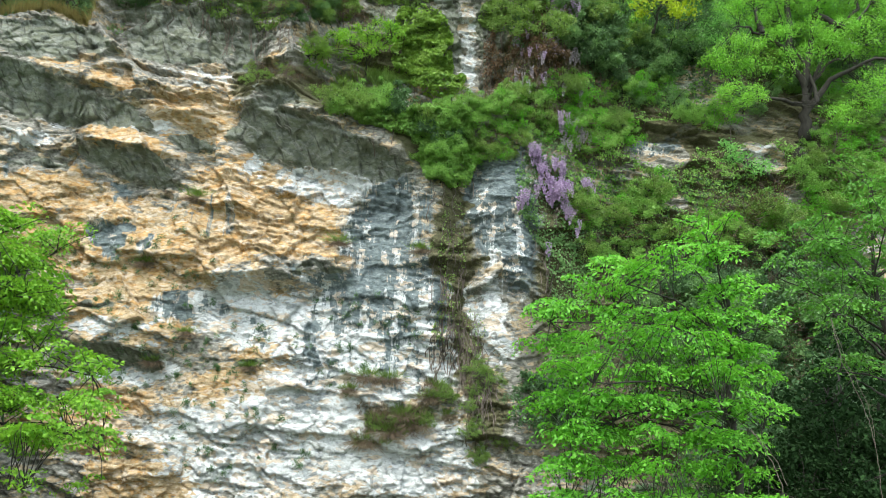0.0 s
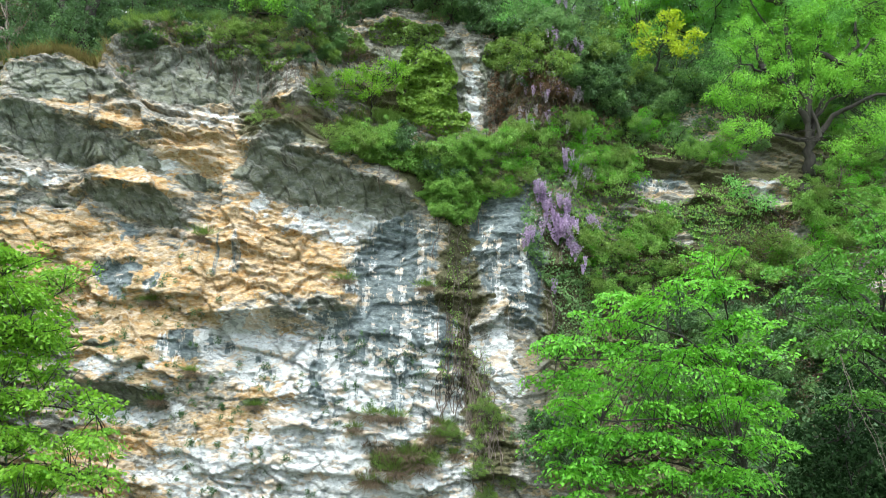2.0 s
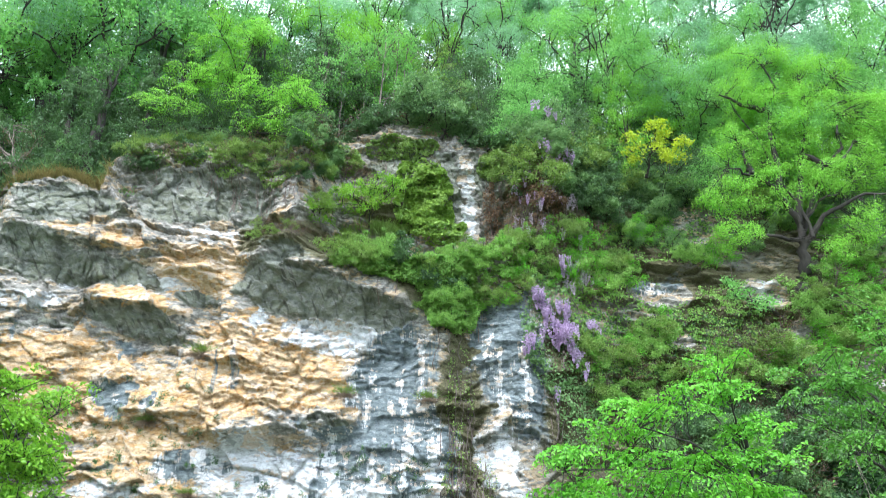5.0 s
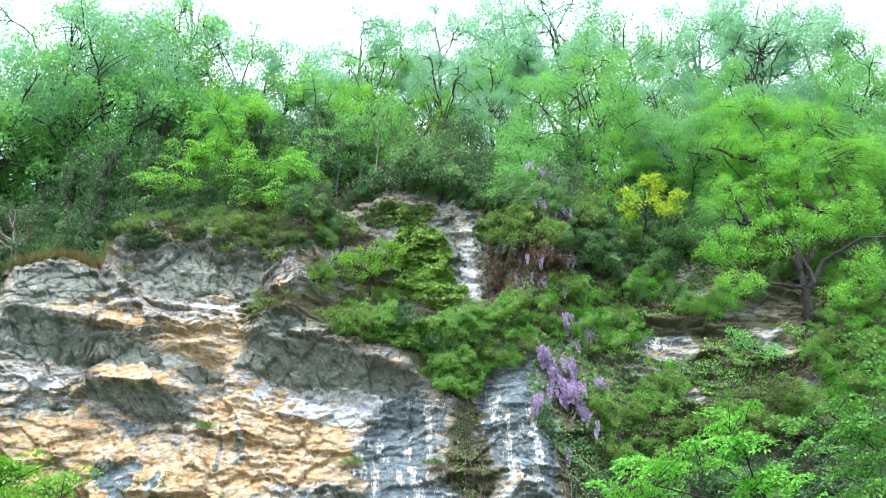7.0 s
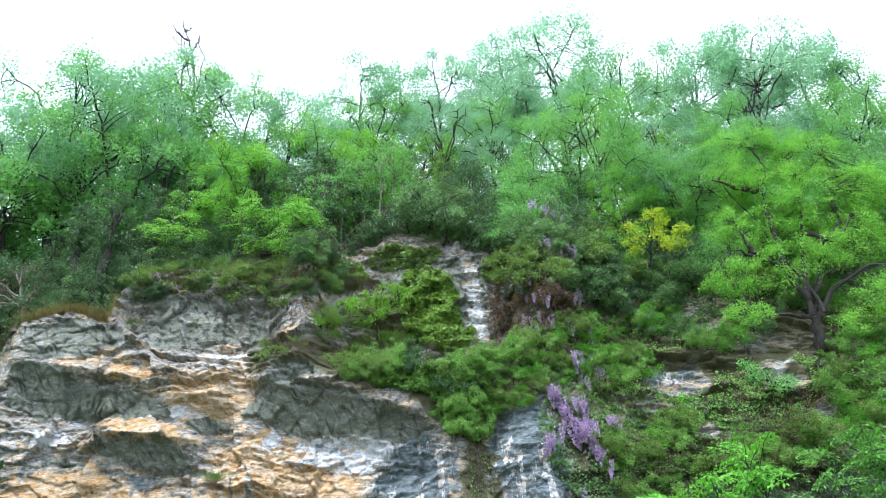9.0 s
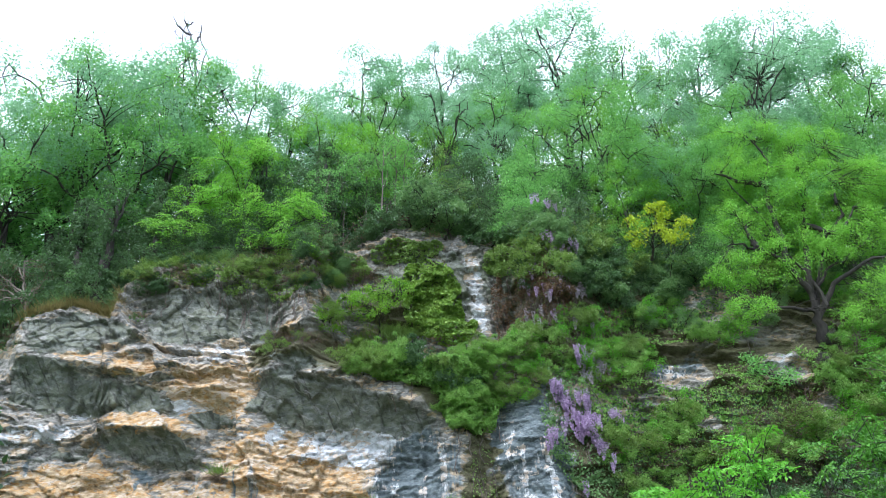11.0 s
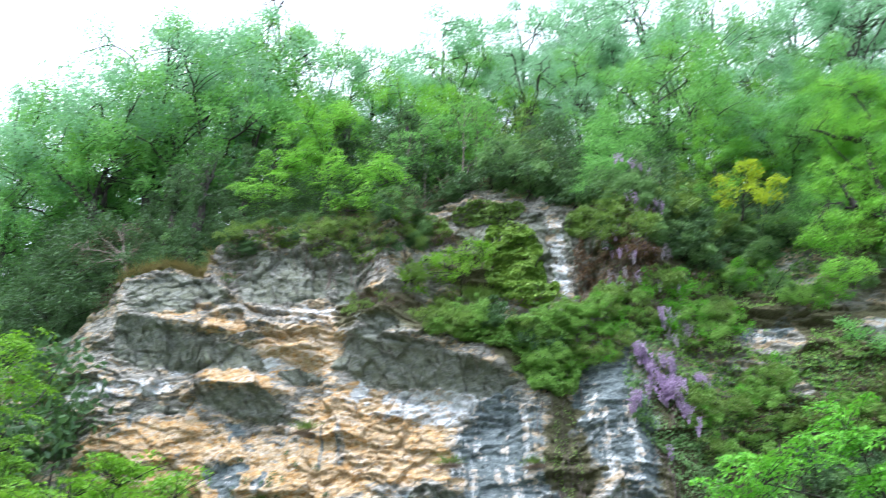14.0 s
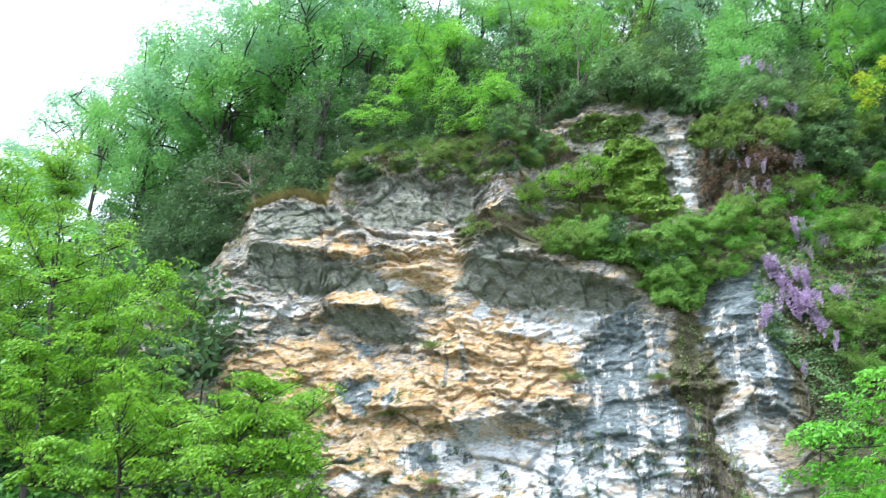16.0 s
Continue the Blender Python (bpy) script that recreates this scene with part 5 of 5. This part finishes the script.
grow_at("tree", 15, (14.95, 30.3, 14.2), (15.08, 29.5, 17.21),
        [(15.10, 29.70, 20.23, 2.0, 1.2, 1.2), (18.12, 29.70, 20.23, 1.6, 1.2, 1.3), (12.04, 28.80, 18.19, 1.2, 1.0, 0.8), (11.78, 28.30, 16.04, 1.0, 1.0, 0.5), (17.38, 28.80, 16.86, 1.0, 1.0, 0.9), (15.6, 29.60, 23.0, 2.6, 1.5, 1.3), (19.0, 29.80, 22.8, 1.7, 1.4, 1.2), (13.40, 27.90, 17.12, 0.7, 0.5, 0.35), (15.9, 28.0, 15.40, 0.8, 0.5, 0.4), (12.6, 28.6, 20.6, 1.2, 0.8, 1.0), (13.2, 28.8, 23.6, 1.0, 0.9, 0.8), (14.5, 29.2, 25.6, 1.4, 1.0, 0.8), (17.4, 29.6, 25.0, 1.8, 1.2, 0.9), (14.6, 28.4, 18.9, 1.5, 0.5, 1.0), (16.4, 28.3, 19.0, 1.4, 0.5, 0.8), (15.4, 28.4, 21.3, 1.6, 0.6, 0.9)],
        trunk_r=0.36, low=9, limbs=4, boughs=BOUGHS, tiers=640, tier_r=0.55, per_tier=130, leaf=0.085, leaf_mat=EDGE_LEAF, droop=0.45, group="trees on the slope",
        label="gnarled dark-trunked tree with layered green foliage")
thicket(47, "bywb", [(16.08, 17.33, 2.4, 0.8), (17.84, 16.26, 1.4, 0.8), (11.28, 15.99, 1.2, 0.4), (15.31, 18.63, 2.2, 0.8)], 34, 0.5, 0.95)
# a low dark bough over the bare rock
grow_at("tree", 19, (13.88, 30.14, 13.25), (11.11, 27.90, 13.27), [(10.91, 27.80, 13.43, 0.9, 0.7, 0.35), (11.98, 27.70, 12.83, 0.8, 0.6, 0.4)],
        trunk_r=0.1, limbs=6, tiers=16, tier_r=0.4, per_tier=50, leaf=0.11, leaf_mat=MIDGREEN, group="trees on the slope",
        label="low leaning tree with a dark bare bough over pale rock")
# the small tree on the ledge
grow_at("tree", 16, (-3.34, 29.62, 16.34), (-3.08, 28.60, 17.58),
        [(-3.63, 28.30, 17.74, 1.3, 0.8, 0.55), (-2.45, 28.40, 18.36, 1.1, 0.7, 0.55), (-5.00, 28.20, 17.02, 0.8, 0.7, 0.5)],
        trunk_r=0.07, limbs=8, tiers=95, tier_r=0.35, per_tier=70, leaf=0.08, leaf_mat=SPRING, droop=0.25, group="trees on the slope",
        label="thin small tree standing on the grassy ledge")
# trees that hang over the edge
layered("tree", 17, (-9.03, 29.30, 20.4), (-9.2, 28.8, 24.6), [(-9.91, 28.20, 23.82, 1.70, 1.30, 0.81), (-11.83, 28.20, 22.74, 1.49, 1.30, 0.59), (-13.25, 28.20, 22.04, 0.74, 1.30, 0.34), (-8.52, 28.20, 22.43, 1.27, 1.30, 0.59), (-6.51, 28.20, 22.55, 1.27, 1.30, 0.89), (-7.68, 28.20, 20.94, 1.17, 1.30, 0.55), (-5.48, 28.20, 21.54, 0.74, 1.30, 0.74), (-9.05, 28.20, 26.07, 1.81, 1.30, 0.96), (-6.96, 28.20, 18.99, 0.42, 1.30, 0.21), (-5.55, 28.20, 19.65, 0.64, 1.30, 0.47), (-11.07, 28.20, 25.08, 0.85, 1.30, 0.42)],
        trunk_r=0.14, fans=215, reach=1.15, leaf=0.095, leaf_mat=EDGE_LEAF, limbs=13, step=0.7, droop=0.5, group="trees on the slope", label="lime green tree hanging out over the cliff edge")
layered("tree", 27, (-0.3, 31.6, 22.3), (-0.4, 30.6, 24.6), [(-0.18, 30.30, 24.83, 1.32, 1.00, 0.55), (-1.19, 30.30, 23.67, 0.80, 1.00, 0.55), (0.84, 30.30, 23.82, 0.64, 1.00, 0.68), (-0.39, 30.30, 26.07, 1.14, 1.00, 0.46)],
        trunk_r=0.09, fans=46, reach=0.95, leaf=0.10, leaf_mat=OLIVE, limbs=8, step=0.5, droop=0.5, group="trees on the slope", label="small olive green tree leaning over the head of the rock")

# ---- climbers, flowers, grass ----
climber("ivy", 51, [(-1.2, 17.8, 0.9, 1.2), (-0.54, 18.24, 1.1, 1.6), (-1.06, 19.51, 0.9, 0.8), (-0.02, 16.75, 0.8, 0.7), (-0.66, 17.74, 1.3, 1.2)], 34000, 0.115, IVY_LEAF, 0.35, "yellowish ivy curtain covering the upper wall", bare=0.6)
climber("ivy", 52, [(-1.26, 14.16, 2.2, 0.7), (0.28, 13.07, 1.2, 1.3)], 22000, 0.105, BUSH_LEAF, 0.8, "dense dark ivy hanging below the ledge", bare=0.55)
climber("ivy", 53, [(0.60, 9.87, 0.5, 1.6), (0.47, 6.84, 0.4, 1.2)], 1500, 0.08, OLIVE, 0.15, "thin ivy with bare stems in the gully", stems=40)
climber("ivy", 54, [(3.94, 11.85, 1.0, 2.6), (5.05, 8.73, 1.0, 1.6)], 6000, 0.10, WILD_LEAF, 0.6, "leafy creeper beside the grey buttress")
climber("creeper", 55, [(2.0, 17.4, 0.45, 1.7), (3.95, 17.74, 1.2, 1.8), (3.43, 17.14, 1.3, 1.1)], 9000, 0.08, BROWN, 0.9, "withered brown creeper hanging in strands", category="creeper", stems=110)

climber("ivy", 56, [(9.59, 11.05, 5.0, 2.5), (9.08, 18.36, 4.0, 2.2), (11.24, 6.47, 5.0, 3.5)], 22000, 0.105, DEEP, 0.3, "dark creepers and brambles covering the slope", stems=60)
climber("ivy", 57, [(7.35, 12.59, 3.0, 2.5), (13.24, 12.96, 3.5, 2.0), (9.69, 16.92, 3.0, 1.2)], 20000, 0.095, BUSH_LEAF, 0.4, "fresh green brambles trailing over the slope", stems=40)
climber("ivy", 60, [(-10.2, 19.7, 2.2, 0.5), (-8.4, 19.3, 1.2, 0.6), (-6.8, 18.9, 0.9, 0.9)], 7000, 0.09, OLIVE, 0.35, "thin creepers trailing over the grey buttress", stems=30, bare=0.2)
climber("ivy", 58, [(-1.73, 20.78, 1.6, 0.5), (2.21, 19.81, 0.8, 0.8), (-4.70, 20.25, 1.2, 0.6)], 9000, 0.11, OLIVE, 0.4, "olive creeper hanging from the crest", stems=20, bare=0.45)

# Foot bushes: the shade there is put into their leaf colour.
SHADE_BUSH = grow("shade_bush", 8, [(0, 0, 0), (0.1, 0, 0.8), (0, 0, 1.6), (0.1, 0, 2.8)], 0.08,
                [(0, 0, 2.4, 1.7, 1.7, 1.8), (0.8, -0.3, 1.2, 1.6, 1.5, 1.2), (-0.9, 0.2, 1.1, 1.5, 1.5, 1.1)], 12, 110, 0.45, 120, 0.10, SHADE_LEAF,
                split=False, category="bush", label="dense bush at the foot of the slope, shade put into its dark leaves", group="undergrowth")
put(SHADE_BUSH, 10.6, 18.6, float(ground_z(10.6, 18.6)[0]) - 0.1, 1.2, 15)
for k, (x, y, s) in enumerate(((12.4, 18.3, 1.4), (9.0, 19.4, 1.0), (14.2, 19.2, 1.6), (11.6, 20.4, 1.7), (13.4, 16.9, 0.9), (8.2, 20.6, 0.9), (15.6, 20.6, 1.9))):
    again(SHADE_BUSH, x, y, float(ground_z(x, y)[0]) - 0.1, s, 71 * k)
# growth with shade-darkened leaves at the slope's foot, and trees beside the rock
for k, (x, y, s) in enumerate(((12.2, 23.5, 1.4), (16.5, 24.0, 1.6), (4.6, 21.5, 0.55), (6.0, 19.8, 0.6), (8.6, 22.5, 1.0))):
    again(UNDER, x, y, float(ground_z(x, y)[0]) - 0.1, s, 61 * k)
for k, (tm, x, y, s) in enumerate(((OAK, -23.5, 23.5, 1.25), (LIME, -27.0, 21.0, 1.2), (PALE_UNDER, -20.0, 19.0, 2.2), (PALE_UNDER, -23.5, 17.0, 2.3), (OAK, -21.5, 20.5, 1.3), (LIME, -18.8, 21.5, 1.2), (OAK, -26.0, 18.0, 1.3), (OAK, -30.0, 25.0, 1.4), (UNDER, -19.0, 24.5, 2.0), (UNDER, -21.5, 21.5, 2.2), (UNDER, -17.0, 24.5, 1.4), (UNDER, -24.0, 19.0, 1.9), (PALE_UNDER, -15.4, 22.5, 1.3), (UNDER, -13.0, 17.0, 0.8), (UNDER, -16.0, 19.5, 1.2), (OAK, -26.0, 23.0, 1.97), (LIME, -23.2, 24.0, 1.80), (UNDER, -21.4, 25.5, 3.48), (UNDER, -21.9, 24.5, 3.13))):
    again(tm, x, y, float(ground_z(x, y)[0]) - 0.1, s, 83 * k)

climber("creeper", 59, [(1.32, 6.07, 0.4, 1.0), (1.74, 4.42, 0.6, 0.5)], 500, 0.07, OLIVE, 0.2, "bare brown roots and stems hanging in the gully", category="creeper", stems=60)


def hanging_vine(seed, points, r):
    """A long bare vine that hangs free."""
    rng = np.random.default_rng(seed)
    pts = np.array(points, float)
    t = np.linspace(0, len(pts) - 1, 8 * len(pts))
    line = np.stack([np.interp(t, np.arange(len(pts)), pts[:, k]) for k in range(3)], 1) + np.cumsum(rng.normal(0, 0.012, (len(t), 3)), 0)
    root = tagged(new("vine"), "long bare brown vine hanging from the branches", "vine", "climbing plants")
    root.matrix_basis = pose(*line[-1])
    for d in range(2):
        w = Wood()
        w.tube(line[: len(line) - 9 * d] + [0.05 * d, 0, 0] * np.sin(t[: len(line) - 9 * d])[:, None] * 2 - line[-1], np.full(len(line) - 9 * d, r * (1 - 0.3 * d)), 6)
        part("stem", w.mesh("stem", VINE_WOOD), root)


hanging_vine(64, [(8.03, 15.60, 4.74), (8.17, 15.50, 3.82), (8.40, 15.40, 2.83), (8.49, 15.40, 2.20), (8.52, 15.40, 1.07)], 0.006)
hanging_vine(65, [(6.01, 15.00, 2.42), (6.35, 15.00, 2.02), (6.56, 15.00, 1.43), (6.63, 15.00, 0.94)], 0.008)

# ---- wisteria ----
def raceme_mesh(seed, petal):
    rng = np.random.default_rng(seed)
    n = 110
    t = rng.uniform(0, 1, n)
    a = rng.uniform(0, 2 * np.pi, n)
    r = (0.11 * (1 - t) ** 0.7 + 0.015) * rng.uniform(0.5, 1, n)
    pts = np.stack([r * np.cos(a), r * np.sin(a), -0.48 * t], 1)
    v, f = leaves(rng, pts, 0.06, 0.2, (0, -1, 0), 0.8)
    return mesh_of("raceme", v, f, petal)


RACEMES = [raceme_mesh(s, LILAC) for s in (61, 62, 63)]
PALE_RACEMES = [raceme_mesh(s, FADED) for s in (66, 67, 68)]


def wisteria(seed, blobs, count, leaf_count, label, racemes=RACEMES):
    rng = np.random.default_rng(seed)
    root = tagged(new("wisteria"), label, "wisteria", "climbing plants")
    pts = mat_points(rng, blobs, leaf_count, 0.6)
    o = pts[np.argmin(pts[:, 2])]
    root.matrix_basis = pose(*o)
    v, f = leaves(rng, pts - o, 0.09, 0.5, (0, -0.75, 0.55), 0.45)
    part("foliage", mesh_of("foliage", v, f, OLIVE), root, "sparse bronze-green wisteria leaves")
    for s in range(10):
        w = Wood()
        a = pts[rng.integers(len(pts))]
        zs = np.linspace(a[2], a[2] - rng.uniform(0.6, 1.6), 8)
        xs = a[0] + np.cumsum(rng.normal(0, 0.1, 8))
        w.tube(np.stack([xs, cliff_y(xs, zs) - 0.3, zs], 1) - o, np.linspace(0.012, 0.02, 8), 5)
        part("stem", w.mesh("stem", VINE_WOOD), root)
    spots = mat_points(rng, blobs, count, 0.6)
    for p in spots:
        ob = part("raceme", racemes[rng.integers(3)], root)
        s = rng.uniform(0.7, 1.25)
        ob.matrix_basis = pose(p[0] - o[0], p[1] - o[1] - 0.25, p[2] - o[2], rng.uniform(-12, 12), rng.uniform(-12, 12), rng.uniform(0, 360)) @ Matrix.Diagonal((s, s, s, 1))
    return root


wisteria(71, [(3.61, 13.31, 0.38, 0.2), (3.72, 12.57, 0.36, 0.25), (4.52, 12.66, 0.32, 0.22), (4.12, 11.88, 0.4, 0.18), (4.70, 11.78, 0.42, 0.2),
              (3.26, 11.27, 0.22, 0.2), (4.97, 11.10, 0.32, 0.28), (5.20, 10.56, 0.12, 0.2), (5.71, 12.11, 0.2, 0.12), (4.3, 12.2, 0.55, 0.6)], 150, 1100, "flowering wisteria with dense hanging lilac racemes")
wisteria(72, [(3.94, 9.65, 0.25, 0.12), (5.15, 14.83, 0.5, 0.3)], 22, 300, "small wisteria spray with faded lilac racemes")
wisteria(73, [(3.46, 16.53, 0.9, 0.7), (5.69, 15.89, 0.6, 0.3), (3.95, 18.23, 1.1, 0.9)], 34, 400, "straggling wisteria with scattered pale racemes")
wisteria(74, [(4.49, 21.56, 0.8, 0.25), (4.06, 19.48, 1.2, 0.5)], 36, 300, "wisteria blooming high on the slope in pale lilac")

wisteria(75, [(5.39, 15.89, 0.45, 0.30), (5.37, 14.01, 0.50, 0.25), (3.03, 16.57, 0.40, 0.30), (4.34, 18.11, 0.30, 0.30), (3.69, 16.70, 0.30, 0.25), (5.30, 17.87, 0.30, 0.30)], 70, 200, "withered wisteria with faded grey-lilac racemes", PALE_RACEMES)

# ---- grass and small growth ----
def edge_grass(seed, x0, x1, n, back):
    rng = np.random.default_rng(seed)
    x = rng.uniform(x0, x1, n)
    top = crest(x)
    y = cliff_y(x, top - 0.05) + rng.uniform(0, back, n)
    return np.stack([x, y, top + 0.15 * np.sqrt(np.clip((y - cliff_y(x, top - 0.05)) / 1.0, 0, 4)) - 0.03], 1)


blades("grass", 81, edge_grass(82, -17.8, -13.6, 5000, 0.8), 0.4, DRY, "dry yellow grass fringe along the cliff edge")
blades("grass", 83, edge_grass(84, -13.4, -6.0, 5000, 0.8), 0.35, OLIVE, "green grass tufts along the cliff edge")
def cushion(seed, x, z, size):
    """A hanging tuft of withered grass with a greener crown."""
    rng = np.random.default_rng(seed)
    p = face_point(x, z)
    root = tagged(new("grass_tuft"), "withered grass cushion hanging from a rock ledge", "grass", "tufts on the wall")
    root.matrix_basis = pose(*p)
    for name, count, mat, up in (("dead_blades", 420, WITHERED, -0.25), ("green_blades", 200, OLIVE, 0.35)):
        pts = rng.normal(0, 0.33, (count, 3)) * [size * 1.3, size * 0.35, size * 0.4]
        pts[:, 1] -= 0.05
        pts[:, 2] += up * size * 0.5
        d = pts * 1.2 / size + rng.normal(0, 0.35, (count, 3)) + [0, -0.7, up * 1.4]
        tip = pts + d * size * 0.5
        s = rng.normal(0, 1, (count, 3))
        s /= np.linalg.norm(s, axis=1)[:, None]
        v = np.stack([pts - s * 0.012, pts + s * 0.012, tip], 1).reshape(-1, 3)
        part(name[:-1], mesh_of(name[:-1], v, np.arange(count * 3).reshape(-1, 3), mat), root)


for k, (x, z, s) in enumerate(((-2.29, 4.55, 0.45), (-1.48, 4.50, 0.4), (0.14, 4.29, 0.42), (-2.91, 4.10, 0.3), (-1.23, 3.48, 0.4), (-0.51, 2.95, 0.5), (-2.28, 2.36, 0.55), (-1.40, 2.68, 0.5),
                              (-0.93, 3.27, 0.4), (-0.05, 3.90, 0.35), (0.68, 3.33, 0.4), (-8.95, 10.97, 0.5), (-10.65, 8.43, 0.35), (-6.53, 4.78, 0.3), (-10.03, 4.89, 0.35), (-3.56, 9.37, 0.4), (-0.54, 9.20, 0.35), (-8.85, 5.91, 0.3))):
    cushion(400 + k, x, z, s)


blades("grass", 85, mat_points(np.random.default_rng(86), [(-1.22, 3.26, 1.3, 0.35), (-2.19, 2.56, 0.7, 0.2), (0.14, 4.21, 0.5, 0.2)], 2500, 0.12), 0.16, WITHERED, "withered grass cushions on the lower ledges")
blades("grass", 91, mat_points(np.random.default_rng(92), [(-1.01, 2.98, 1.3, 0.3), (-1.98, 2.47, 0.7, 0.2)], 2500, 0.12), 0.16, OLIVE, "green grass growing through the lower ledge")
blades("grass", 87, mat_points(np.random.default_rng(88), [(-3.04, 16.52, 1.3, 0.25)], 4000, 0.5), 0.35, OLIVE, "grass on the ledge below the ivy")


def tufts(seed, blobs, count):
    """Little ferns and cushions in the pockets of the wall."""
    rng = np.random.default_rng(seed)
    hearts = mat_points(rng, blobs, count, 0.05)
    pts = np.concatenate([h + rng.normal(0, rng.uniform(0.04, 0.09), (45, 3)) for h in hearts])
    v, f = leaves(rng, pts, 0.07, 0.3, (0, -1, 0.4))
    return tagged(new("wall_ferns", mesh_of("wall_ferns", v, f, DEEP)), "small dark ferns tucked into pockets of the rock", "fern", kind="stuff")


tufts(89, [(-9.37, 5.28, 3.6, 2.4), (-7.11, 2.21, 3.4, 1.4), (-2.56, 5.91, 2.6, 2.0), (-10.58, 8.75, 3.0, 1.6)], 260)
